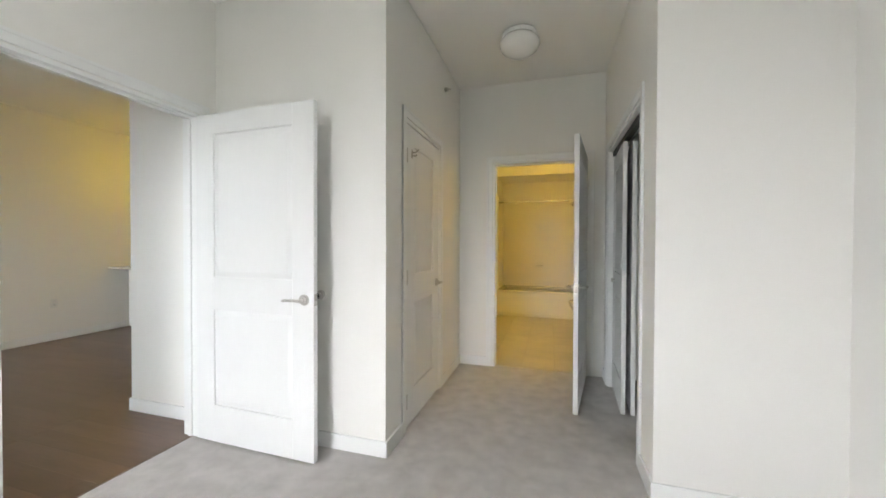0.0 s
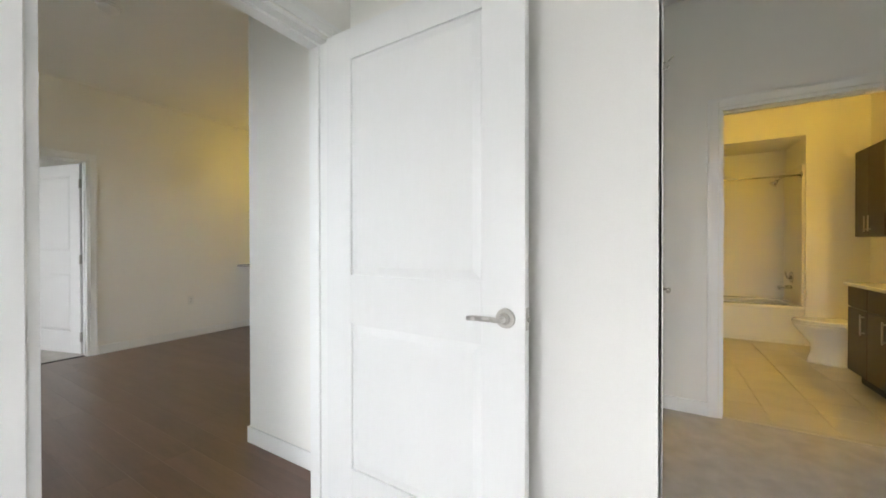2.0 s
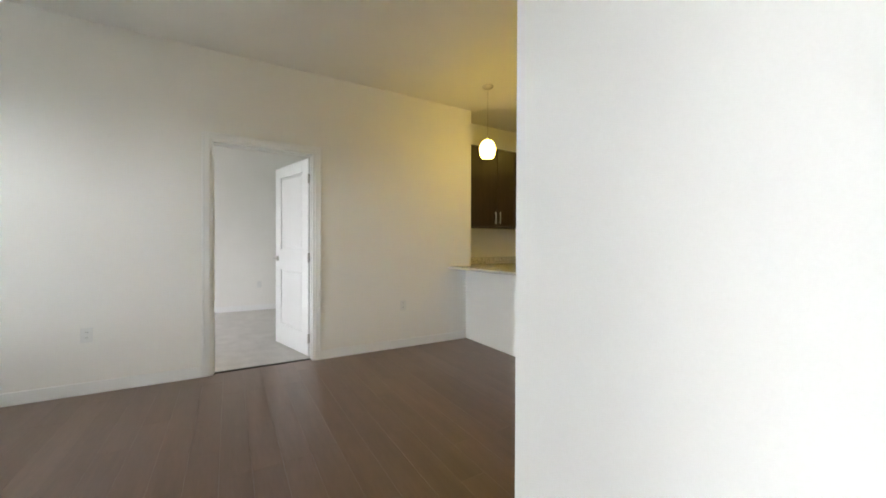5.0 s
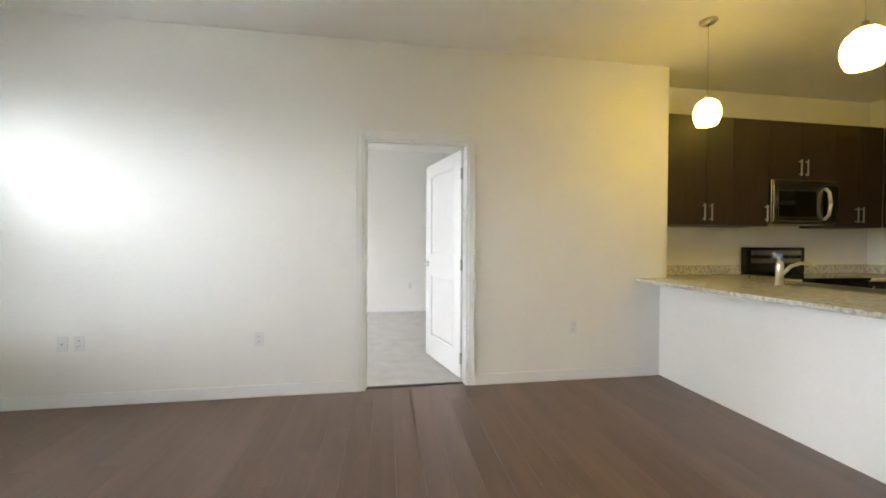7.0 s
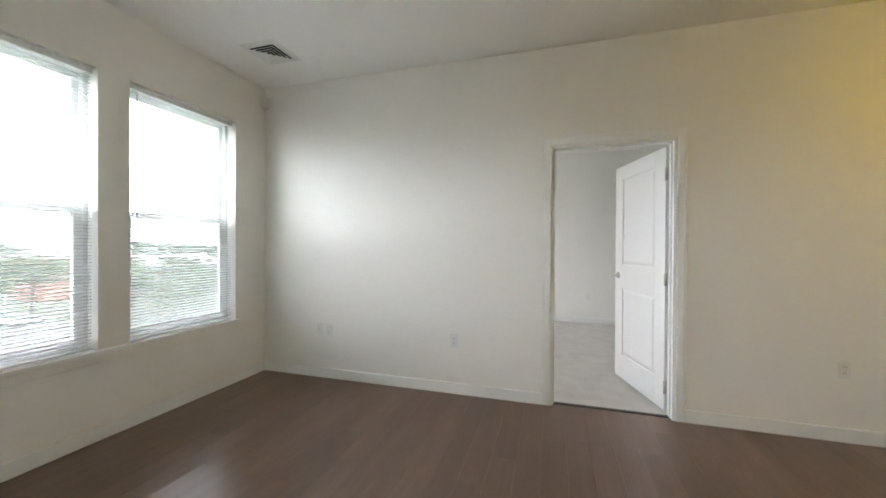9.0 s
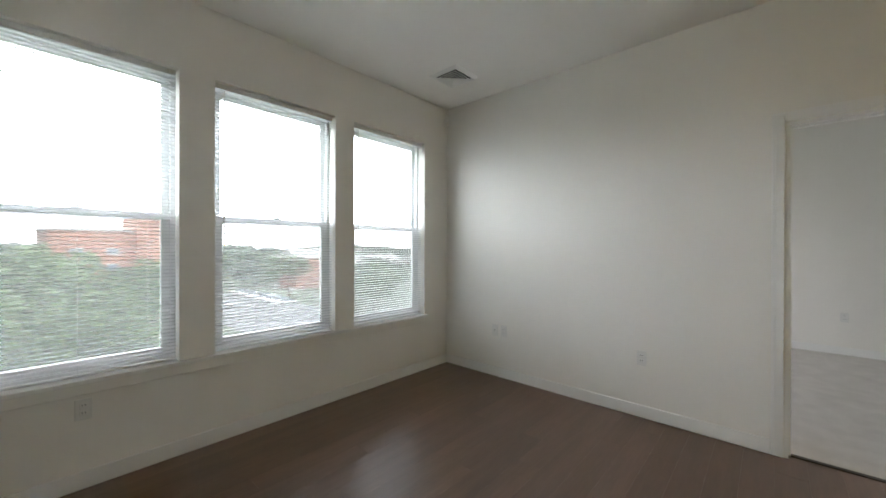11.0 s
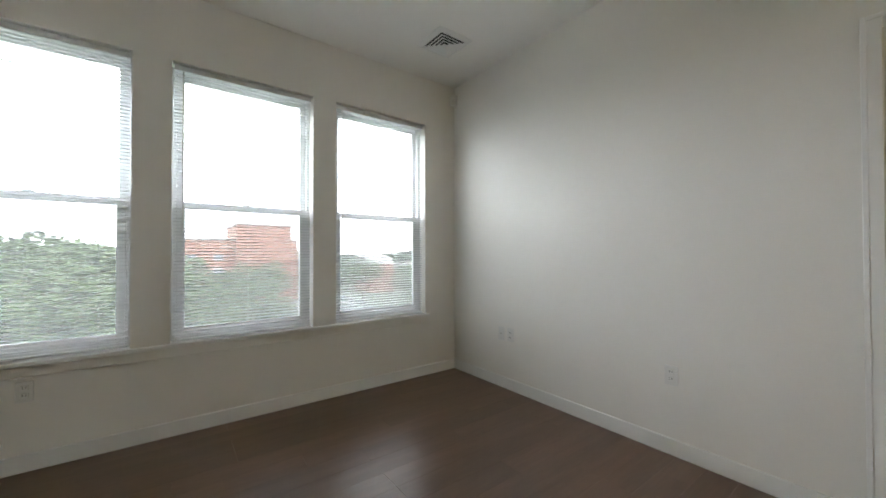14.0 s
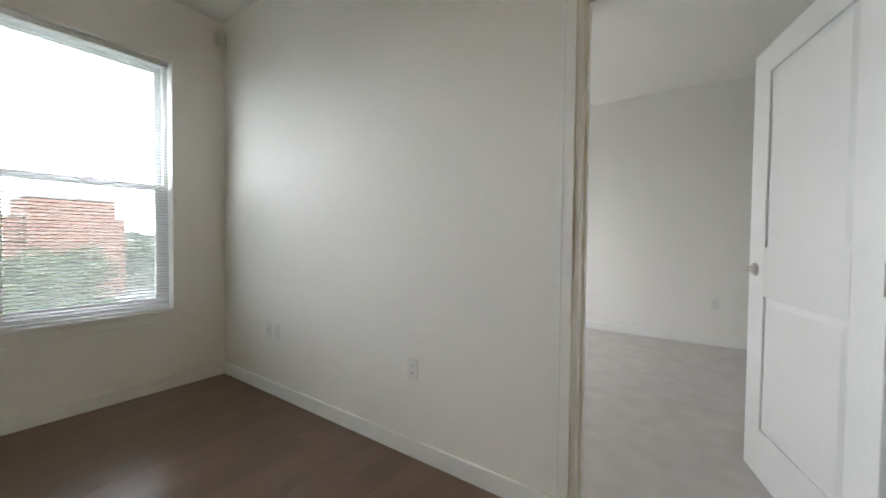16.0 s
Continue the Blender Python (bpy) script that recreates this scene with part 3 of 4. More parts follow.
def window(n, x0, x1, tilt, blinds=True, shift=0.0):
    w = empty("window_%d" % n, pose(0, 0, 0), "white vinyl double-hung window", "window", kind="structure")
    yf = WINY - 0.10
    # drywall reveals are the wall itself; frame
    bm = bmesh.new()
    f = 0.030
    for a, b, c, d in ((x0, x0 + f, ZB, ZT), (x1 - f, x1, ZB, ZT), (x0 + f, x1 - f, ZT - f, ZT), (x0 + f, x1 - f, ZB, ZB + f)):
        box(bm, a, b, yf - 0.07, yf, c, d, 0.003)
    part("window_frame", bm, VINYL, w)
    zm = 1.543
    for name, y, za, zb, r in (("upper_sash", yf - 0.052, zm - 0.022, ZT - f, 0.042), ("lower_sash", yf - 0.018, ZB + f, zm + 0.022, 0.048)):
        bm = bmesh.new()
        a, b = x0 + f, x1 - f
        box(bm, a, a + r, y - 0.016, y + 0.016, za, zb, 0.003)
        box(bm, b - r, b, y - 0.016, y + 0.016, za, zb, 0.003)
        box(bm, a + r, b - r, y - 0.016, y + 0.016, za, za + (0.044 if name == "upper_sash" else 0.055), 0.003)
        box(bm, a + r, b - r, y - 0.016, y + 0.016, zb - 0.044, zb, 0.003)
        s = part(name, bm, VINYL, w)
        g = boxpart("pane", (a + r - 0.004, b - r + 0.004, y - 0.003, y + 0.003, za + 0.036, zb - 0.036), GLASS, s)
        g.visible_shadow = False
    boxpart("insect_screen", (x0 + f, x1 - f, yf - 0.0685, yf - 0.0675, ZB + f, zm + 0.02), SCREEN, w, "fine grey insect screen")
    bm = bmesh.new()
    c = (x0 + x1) / 2
    box(bm, c - 0.03, c + 0.03, yf - 0.016, yf + 0.004, zm + 0.022, zm + 0.032, 0.003)
    rod(bm, (c, yf - 0.004, zm + 0.03), (c, yf - 0.004, zm + 0.042), 0.009)
    part("sash_lock", bm, VINYL, w, "", True)
    bm = bmesh.new()
    box(bm, x0 + 0.001, x1 - 0.001, yf, WINY, ZB - 0.001, ZB + 0.002)
    part("window_sill", bm, TRIM, w)
    if not blinds:
        return
    b = empty("window_blind", pose((x0 + x1) / 2, WINY - 0.050, 0), "white horizontal mini blind with open slats", "blind", "living room blinds")
    hw = (x1 - x0) / 2 - 0.012
    boxpart("headrail", (-hw, hw, -0.018, 0.018, ZT - 0.040, ZT - 0.004), VINYL, b, bevel=0.002)
    bm = bmesh.new()
    arc = [(-0.0125, 0.0), (-0.006, 0.0018), (0.0, 0.0024), (0.006, 0.0018), (0.0125, 0.0)]
    ca, sa = math.cos(radians(tilt)), math.sin(radians(tilt))
    rows = []
    for dz in (0.0, -0.0009):
        rows.append([(y * ca - (z + dz) * sa, y * sa + (z + dz) * ca) for y, z in arc])
    loop = rows[0] + rows[1][::-1]
    va = [bm.verts.new((-hw, y, z)) for y, z in loop]
    vb = [bm.verts.new((hw, y, z)) for y, z in loop]
    k = len(loop)
    for i in range(k):
        bm.faces.new((va[i], va[(i + 1) % k], vb[(i + 1) % k], vb[i]))
    bm.faces.new(va[::-1])
    bm.faces.new(vb)
    bmesh.ops.recalc_face_normals(bm, faces=bm.faces[:])
    slat = mesh_of("slat", bm, SLAT)
    z = ZT - 0.058
    rnd = random.Random(n)
    while z > ZB + 0.035:
        s = new("slat", slat)
        s.parent = b
        s.location = (0, rnd.uniform(-0.0008, 0.0008), z)
        s.rotation_euler = (radians(rnd.uniform(-2.5, 2.5)), radians(rnd.uniform(-0.12, 0.12)), 0)
        z -= 0.0225
    boxpart("bottom_rail", (-hw, hw, -0.012, 0.012, ZB + 0.006, ZB + 0.020), VINYL, b, bevel=0.002)
    for x in (-hw + 0.14, 0.0, hw - 0.14):
        bm = bmesh.new()
        for y in (-0.0135, 0.0135):
            rod(bm, (x, y, ZB + 0.015), (x, y, ZT - 0.03), 0.0006, seg=5)
        part("ladder_cord", bm, SLAT, b)
    bm = bmesh.new()
    rod(bm, (hw - 0.05, 0.028, ZT - 0.05), (hw - 0.05, 0.030, ZB + 0.75), 0.004, seg=8)
    part("tilt_wand", bm, OPAL, b, "clear plastic wand", True)


for n, ((x0, x1), tilt) in enumerate(zip(LIV_W, (1, -7, -15)), 1):
    window(n, x0, x1, tilt)
for n, (x0, x1) in enumerate(BED_W + BED2_W, 4):
    w = structure(boxpart("window_sill", (x0 - 0.03, x1 + 0.03, WINY, WINY + 0.028, ZB - 0.022, ZB + 0.002), TRIM, bevel=0.003), "white painted window sill", "window sill")
structure(boxpart("window_stool", (-6.475, -3.25, WINY, WINY + 0.030, ZB - 0.024, ZB + 0.003), TRIM, bevel=0.004, seg=2), "continuous white painted stool under the windows", "window sill")
structure(boxpart("apron_moulding", (-6.47, -3.27, WINY, WINY + 0.012, ZB - 0.085, ZB - 0.025), PAINT, bevel=0.003), "painted apron moulding under the window sills", "trim")

# ---- kitchen ----
CT = 0.935
pen = empty("peninsula", pose(0, 0, 0), "white painted kitchen peninsula half wall on wood floor", "peninsula")
boxpart("front_panel", (FARX, -4.68, 4.40, 4.46, 0, CT - 0.03), PAINT, pen)
boxpart("end_panel", (-4.71, -4.68, 4.46, 5.38, 0, CT - 0.03), PAINT, pen)
boxpart("body", (FARX + 0.001, -4.711, 4.461, 5.06, 0.0, CT - 0.03), ESP, pen)
boxpart("baseboard", (-4.68, -4.668, 4.42, 5.385, 0, 0.09), TRIM, pen)
top = boxpart("granite_counter", (FARX + 0.002, -4.57, 4.13, 5.42, CT - 0.03, CT), GRANITE, bevel=0.006, seg=2)
tagged(top, "speckled beige granite peninsula counter with overhang", "counter")
tagged(boxpart("granite_counter", (KX + 0.001, -6.56, 4.475, 5.70, CT - 0.031, CT - 0.001), GRANITE, bevel=0.004), "speckled beige granite counter beside the range", "counter")
tagged(boxpart("granite_counter", (KX + 0.001, -6.56, 6.48, KY - 0.001, CT - 0.03, CT), GRANITE, bevel=0.004), "speckled beige granite counter in the corner", "counter")
tagged(boxpart("granite_counter", (-6.555, -5.93, 6.84, KY - 0.001, CT - 0.03, CT), GRANITE, bevel=0.004), "speckled beige granite counter beside the refrigerator", "counter")
for d, nm in (((KX + 0.001, KX + 0.02, 4.475, 5.70), 0), ((KX + 0.001, KX + 0.02, 6.48, KY - 0.001), 1), ((KX + 0.021, -5.93, KY - 0.021, KY - 0.001), 2)):
    tagged(boxpart("backsplash", (*d, CT + 0.0005, CT + 0.10), GRANITE, bevel=0.002), "low granite backsplash along the kitchen wall", "backsplash")


def pull(parent, p, axis):
    """A flat bar pull, upright, standing off along axis."""
    bm = bmesh.new()
    x, y, z = p
    if axis == "x":
        box(bm, x + 0.022, x + 0.030, y - 0.008, y + 0.008, z - 0.085, z + 0.085, 0.002)
        for d in (-0.065, 0.065):
            box(bm, x, x + 0.023, y - 0.005, y + 0.005, z + d - 0.005, z + d + 0.005)
    else:
        box(bm, x - 0.008, x + 0.008, y - 0.030, y - 0.022, z - 0.085, z + 0.085, 0.002)
        for d in (-0.065, 0.065):
            box(bm, x - 0.005, x + 0.005, y - 0.023, y, z + d - 0.005, z + d + 0.005)
    part("handle", bm, STEEL, parent, "flat brushed nickel bar pull")


def cabinet(name, axis, front, back, lo, hi, z0, z1, splits, pulls, label, low=True):
    e = empty(name, pose(0, 0, 0), label, "cabinet", "espresso kitchen cabinets")
    if axis == "x":
        boxpart("body", (back, front - 0.021, lo + 0.001, hi - 0.001, z0, z1), ESP, e)
    else:
        boxpart("body", (lo + 0.001, hi - 0.001, front + 0.021, back, z0, z1), ESP, e)
    ed = [lo] + list(splits) + [hi]
    for a, b in zip(ed, ed[1:]):
        if axis == "x":
            d = boxpart("door", (front - 0.020, front, a + 0.002, b - 0.002, z0 + 0.002, z1 - 0.002), ESP, e, bevel=0.0015)
        else:
            d = boxpart("door", (a + 0.002, b - 0.002, front, front + 0.020, z0 + 0.002, z1 - 0.002), ESP, e, bevel=0.0015)
        for q in pulls:
            if a < q < b:
                z = z0 + 0.13 if low else z1 - 0.13
                pull(d, (front, q, z) if axis == "x" else (q, front, z), axis)
    return e


UF = -6.87
cabinet("wall_cabinet", "x", UF, KX, 4.475, 5.27, 1.455, 2.545, (4.955,), (4.915, 4.995), "dark espresso wall cabinet with two doors")
cabinet("wall_cabinet", "x", UF, KX, 5.27, 5.685, 1.455, 2.545, (), (5.645,), "narrow dark espresso wall cabinet beside the microwave")
cabinet("wall_cabinet", "x", UF, KX, 5.685, 6.50, 1.935, 2.545, (6.09,), (6.05, 6.13), "short dark espresso cabinet above the microwave")
cabinet("wall_cabinet", "x", UF, KX, 6.50, 7.145, 1.455, 2.545, (6.82,), (6.785, 6.855), "dark espresso corner wall cabinet")
cabinet("wall_cabinet", "y", 7.15, KY, UF - 0.0, -5.90, 1.455, 2.545, (-6.36,), (-6.40, -6.32), "dark espresso wall cabinet on the end wall")
cabinet("wall_cabinet", "y", 6.80, KY, -5.885, -4.95, 1.90, 2.49, (-5.42,), (-5.46, -5.38), "deep dark espresso cabinet above the refrigerator")
cabinet("base_cabinet", "x", -6.59, KX, 4.48, 5.69, 0.1, CT - 0.031, (5.08,), (5.03, 5.13), "dark espresso base cabinet under granite", False)
cabinet("base_cabinet", "x", -6.59, KX, 6.49, 7.47, 0.1, CT - 0.031, (), (6.55,), "dark espresso corner base cabinet", False)
cabinet("base_cabinet", "y", 6.87, KY, -6.56, -5.93, 0.1, CT - 0.031, (-6.24,), (-6.28, -6.20), "dark espresso base cabinet beside the refrigerator", False)

mw = empty("microwave", pose(UF, 6.092, 1.475), "stainless steel over-the-range microwave with black window", "microwave")
boxpart("case", (-0.32, 0.02, -0.40, 0.40, 0, 0.455), SS, mw, bevel=0.004)
boxpart("door", (0.021, 0.045, -0.40, 0.21, 0.03, 0.40), SS, mw, bevel=0.006)
boxpart("window", (0.0455, 0.048, -0.33, 0.12, 0.08, 0.34), GLASSB, mw, "black glass window")
boxpart("vent_strip", (0.021, 0.042, -0.40, 0.40, 0.405, 0.455), SS, mw, bevel=0.003)
boxpart("control_panel", (0.021, 0.044, 0.255, 0.40, 0.03, 0.40), GLASSB, mw, "black control panel", bevel=0.003)
bm = bmesh.new()
tube(bm, [(0.045, 0.225, 0.05), (0.085, 0.225, 0.10), (0.10, 0.225, 0.215), (0.085, 0.225, 0.33), (0.045, 0.225, 0.38)], 0.014)
part("handle", bm, STEEL, mw, "curved steel handle", True)

rg = empty("range", pose(KX, 6.09, 0), "black electric range with steel trimmed back panel", "range")
boxpart("body", (0.02, 0.64, -0.385, 0.385, 0.06, 0.915), BLACK, rg)
boxpart("cooktop", (0.02, 0.66, -0.388, 0.388, 0.916, 0.945), GLASSB, rg, "black glass cooktop", bevel=0.004)
boxpart("backguard", (0.02, 0.085, -0.388, 0.388, 0.946, 1.235), BLACK, rg, bevel=0.012, seg=3)
boxpart("control_strip", (0.086, 0.090, -0.33, 0.33, 1.06, 1.20), SS, rg, "brushed steel control strip")
boxpart("clock_display", (0.0905, 0.093, -0.05, 0.07, 1.12, 1.165), LCD, rg, "blue lit clock display")
for y in (-0.28, -0.20, -0.12, 0.14, 0.22, 0.29):
    bm = bmesh.new()
    rod(bm, (0.090, y, 1.13), (0.118, y, 1.13), 0.022, 0.018, seg=18)
    part("knob", bm, BLACK, rg, "", True)
boxpart("oven_door", (0.641, 0.675, -0.38, 0.38, 0.20, 0.86), BLACK, rg, bevel=0.004)
bm = bmesh.new()
rod(bm, (0.72, -0.33, 0.80), (0.72, 0.33, 0.80), 0.012)
part("handle", bm, STEEL, rg, "", True)

fr = empty("refrigerator", pose(-5.90, 6.74, 0), "stainless steel bottom-freezer refrigerator", "refrigerator")
boxpart("body", (0.005, 0.885, 0.07, 0.72, 0.03, 1.80), SS, fr)
boxpart("door", (0, 0.89, 0, 0.065, 0.74, 1.815), SS, fr, "brushed stainless door", bevel=0.008, seg=2)
boxpart("freezer_drawer", (0, 0.89, 0, 0.065, 0.09, 0.725), SS, fr, "brushed stainless freezer drawer", bevel=0.008, seg=2)
boxpart("toe_grille", (0.01, 0.88, 0.03, 0.07, 0.0, 0.085), BLACK, fr)
bm = bmesh.new()
tube(bm, [(0.035, 0.0, 0.82), (0.035, -0.055, 0.87), (0.035, -0.065, 1.2), (0.035, -0.055, 1.58), (0.035, 0.0, 1.63)], 0.014)
part("handle", bm, STEEL, fr, "long curved steel handle", True)
bm = bmesh.new()
tube(bm, [(0.10, 0.0, 0.66), (0.14, -0.05, 0.66), (0.75, -0.05, 0.66), (0.79, 0.0, 0.66)], 0.014)
part("handle", bm, STEEL, fr, "", True)

fc = empty("kitchen_faucet", pose(-6.10, 4.86, CT), "brushed nickel single-lever faucet on granite", "faucet")
bm = bmesh.new()
lathe(bm, [(0.03, 0), (0.030, 0.012), (0.024, 0.02), (0.024, 0.17), (0.020, 0.19), (0.010, 0.20)])
part("body", bm, STEEL, fc, "", True)
bm = bmesh.new()
tube(bm, [(0.015, 0.0, 0.09), (0.05, 0.04, 0.16), (0.09, 0.08, 0.185), (0.13, 0.12, 0.175), (0.155, 0.145, 0.145)], 0.013)
part("spout", bm, STEEL, fc, "", True)
bm = bmesh.new()
tube(bm, [(0, 0, 0.19), (-0.01, -0.01, 0.23), (-0.03, -0.03, 0.262)], 0.010)
part("lever", bm, STEEL, fc, "", True)
sk = empty("kitchen_sink", pose(-5.85, 4.99, CT), "stainless steel sink set into granite", "sink")
bm = bmesh.new()
for d in ((-0.36, 0.36, -0.005, 0.02), (-0.36, 0.36, 0.36, 0.385), (-0.36, -0.335, 0.02, 0.36), (0.335, 0.36, 0.02, 0.36)):
    box(bm, *d, 0.0005, 0.004)
part("rim", bm, SS, sk)
# no hollow bowl: a flat sheet painted dark for the shade inside it
boxpart("bowl", (-0.335, 0.335, 0.02, 0.36, 0.0006, 0.0012), RECESS, sk)


def pendant(x, y):
    e = empty("pendant_lamp", pose(x, y, H), "lit opal glass pendant lamp over the counter", "lamp", "pendant lamps")
    bm = bmesh.new()
    lathe(bm, [(0.062, 0), (0.062, -0.006), (0.045, -0.022), (0.012, -0.030)])
    part("canopy", bm, STEEL, e, "brushed nickel canopy", True)
    bm = bmesh.new()
    rod(bm, (0, 0, -0.02), (0, 0, -0.565), 0.0022, seg=6)
    part("cord", bm, STEEL, e)
    bm = bmesh.new()
    rod(bm, (0, 0, -0.56), (0, 0, -0.60), 0.014, 0.020)
    part("socket_cap", bm, STEEL, e, "", True)
    bm = bmesh.new()
    lathe(bm, [(0.018, -0.592), (0.045, -0.600), (0.074, -0.630), (0.089, -0.675), (0.090, -0.715), (0.080, -0.760), (0.066, -0.790), (0.058, -0.792), (0.01, -0.775)])
    part("shade", bm, BULBG, e, "lit opal glass shade", True)


pendant(-6.125, 4.212)
pendant(-5.20, 4.212)

kl = empty("ceiling_lamp", pose(-5.53, 5.97, H, 0, 0, 8), "lit oval acrylic kitchen ceiling lamp with metal band", "lamp")
bm = bmesh.new()
lathe(bm, [(0.345, 0.0), (0.352, -0.02), (0.345, -0.045)], seg=48, sy=0.36)
part("upper_diffuser", bm, LAMPD, kl, "lit acrylic side", True)
bm = bmesh.new()
lathe(bm, [(0.353, -0.046), (0.362, -0.050), (0.362, -0.064), (0.353, -0.068)], seg=48, sy=0.36)
part("band", bm, STEEL, kl, "thin brushed metal band", True)
bm = bmesh.new()
lathe(bm, [(0.347, -0.069), (0.325, -0.085), (0.27, -0.105), (0.15, -0.120), (0.02, -0.124)], seg=48, sy=0.36)
part("lower_diffuser", bm, LAMPD, kl, "lit acrylic bowl", True)

# ---- bathroom ----
tub = empty("bathtub", pose(0, 0, 0), "white alcove bathtub with a curved apron", "bathtub")
TY = 7.02
bm = bmesh.new()
box(bm, CLX + 0.001, 0.068, TY, TY + 0.03, 0, 0.44, 0.008, 2)
box(bm, CLX + 0.001, 0.068, TY - 0.012, TY + 0.001, 0.0, 0.05, 0.004)
part("apron", bm, PORC, tub)
bm = bmesh.new()
for d in ((CLX + 0.001, 0.068, TY - 0.02, TY + 0.09), (CLX + 0.001, 0.068, 7.70, 7.795), (CLX + 0.001, CLX + 0.10, TY + 0.09, 7.70), (-0.03, 0.068, TY + 0.09, 7.70)):
    box(bm, *d, 0.42, 0.465, 0.010, 2)
part("rim", bm, PORC, tub)
bm = bmesh.new()
box(bm, CLX + 0.10, -0.03, TY + 0.09, 7.70, 0.08, 0.10)
part("basin", bm, PORC, tub)
sur = empty("tub_surround", pose(0, 0, 0), "white moulded tub surround panels", "tub surround")
boxpart("back_panel", (CLX + 0.001, 0.069, 7.775, 7.799, 0.466, 2.18), ACRYL, sur)
boxpart("end_panel", (0.045, 0.069, TY + 0.02, 7.774, 0.466, 2.18), ACRYL, sur)
boxpart("end_panel", (CLX + 0.001, CLX + 0.025, TY + 0.02, 7.774, 0.466, 2.18), ACRYL, sur)
bm = bmesh.new()
box(bm, -0.79, -0.65, 7.70, 7.775, 0.86, 0.88, 0.006, 2)
box(bm, -0.80, -0.64, 7.765, 7.776, 0.86, 0.95, 0.004)
part("soap_dish", bm, PORC, sur)
cr = empty("shower_rod", pose(0, TY + 0.03, 2.055), "chrome shower curtain rod with end flanges", "shower rod")
bm = bmesh.new()
rod(bm, (CLX + 0.03, 0, 0), (0.04, 0, 0), 0.0125)
part("rod", bm, CHROME, cr, "", True)
bm = bmesh.new()
rod(bm, (0.044, 0, 0), (0.030, 0, 0), 0.038, 0.03, seg=24)
part("flange", bm, CHROME, cr, "", True)
bm = bmesh.new()
rod(bm, (CLX + 0.026, 0, 0), (CLX + 0.04, 0, 0), 0.038, 0.03, seg=24)
part("flange", bm, CHROME, cr, "", True)
tf = empty("tub_faucet", pose(0.045, 7.42, 0.72), "chrome tub spout and shower valve", "faucet")
bm = bmesh.new()
rod(bm, (0, 0, -0.06), (-0.14, 0, -0.06), 0.024, 0.021, seg=18)
rod(bm, (-0.125, 0, -0.06), (-0.125, 0, -0.095), 0.016, seg=14)
part("spout", bm, CHROME, tf, "", True)
bm = bmesh.new()
rod(bm, (0, 0, 0.07), (-0.012, 0, 0.07), 0.075, 0.07, seg=28)
rod(bm, (-0.012, 0, 0.07), (-0.05, 0, 0.07), 0.024, seg=18)
part("valve", bm, CHROME, tf, "", True)
bm = bmesh.new()
tube(bm, [(-0.045, 0, 0.07), (-0.06, 0, 0.10), (-0.062, 0, 0.145)], 0.009)
part("lever", bm, CHROME, tf, "", True)
sh = empty("wall_shower", pose(0.045, 7.42, 2.08), "chrome shower head on a short arm", "shower head")
bm = bmesh.new()
tube(bm, [(0, 0, 0.02), (-0.08, 0, 0.03), (-0.15, 0, -0.03)], 0.010)
part("arm", bm, CHROME, sh, "", True)
bm = bmesh.new()
rod(bm, (-0.145, 0, -0.025), (-0.19, 0, -0.075), 0.018, 0.045, seg=20)
part("head", bm, CHROME, sh, "", True)

to = empty("toilet", pose(0.60, 6.22, 0, 0, 0, 180), "white porcelain toilet with closed lid", "toilet")


def oval(bm, prof, cx):
    """Stacked ovals: (half length, half width, height, shift)."""
    seg = 32
    rings = []
    for a, b, z, s in prof:
        rings.append([bm.verts.new((cx + s + a * math.cos(2 * math.pi * i / seg), b * math.sin(2 * math.pi * i / seg), z)) for i in range(seg)])
    for p, q in zip(rings, rings[1:]):
        for i in range(seg):
            bm.faces.new((p[i], p[(i + 1) % seg], q[(i + 1) % seg], q[i]))
    bm.faces.new(rings[0])
    bm.faces.new(rings[-1])
    bmesh.ops.recalc_face_normals(bm, faces=bm.faces[:])


bm = bmesh.new()
oval(bm, [(0.26, 0.115, 0.0, -0.10), (0.255, 0.11, 0.03, -0.10), (0.22, 0.095, 0.12, -0.09), (0.21, 0.10, 0.20, -0.07), (0.23, 0.14, 0.28, -0.03), (0.26, 0.18, 0.36, 0.0), (0.265, 0.185, 0.395, 0.0)], 0.56)
part("bowl", bm, PORC, to, "", True)
bm = bmesh.new()
oval(bm, [(0.268, 0.188, 0.397, 0), (0.275, 0.194, 0.403, 0), (0.275, 0.194, 0.415, 0), (0.270, 0.190, 0.419, 0)], 0.56)
part("seat", bm, PORC, to, "", True)
bm = bmesh.new()
oval(bm, [(0.268, 0.188, 0.421, 0), (0.273, 0.192, 0.426, 0), (0.268, 0.188, 0.437, 0), (0.22, 0.15, 0.443, 0)], 0.56)
part("lid", bm, PORC, to, "", True)
boxpart("tank", (0.012, 0.20, -0.22, 0.22, 0.40, 0.76), PORC, to, bevel=0.02, seg=3)
boxpart("tank_lid", (0.008, 0.21, -0.23, 0.23, 0.761, 0.795), PORC, to, bevel=0.01, seg=2)

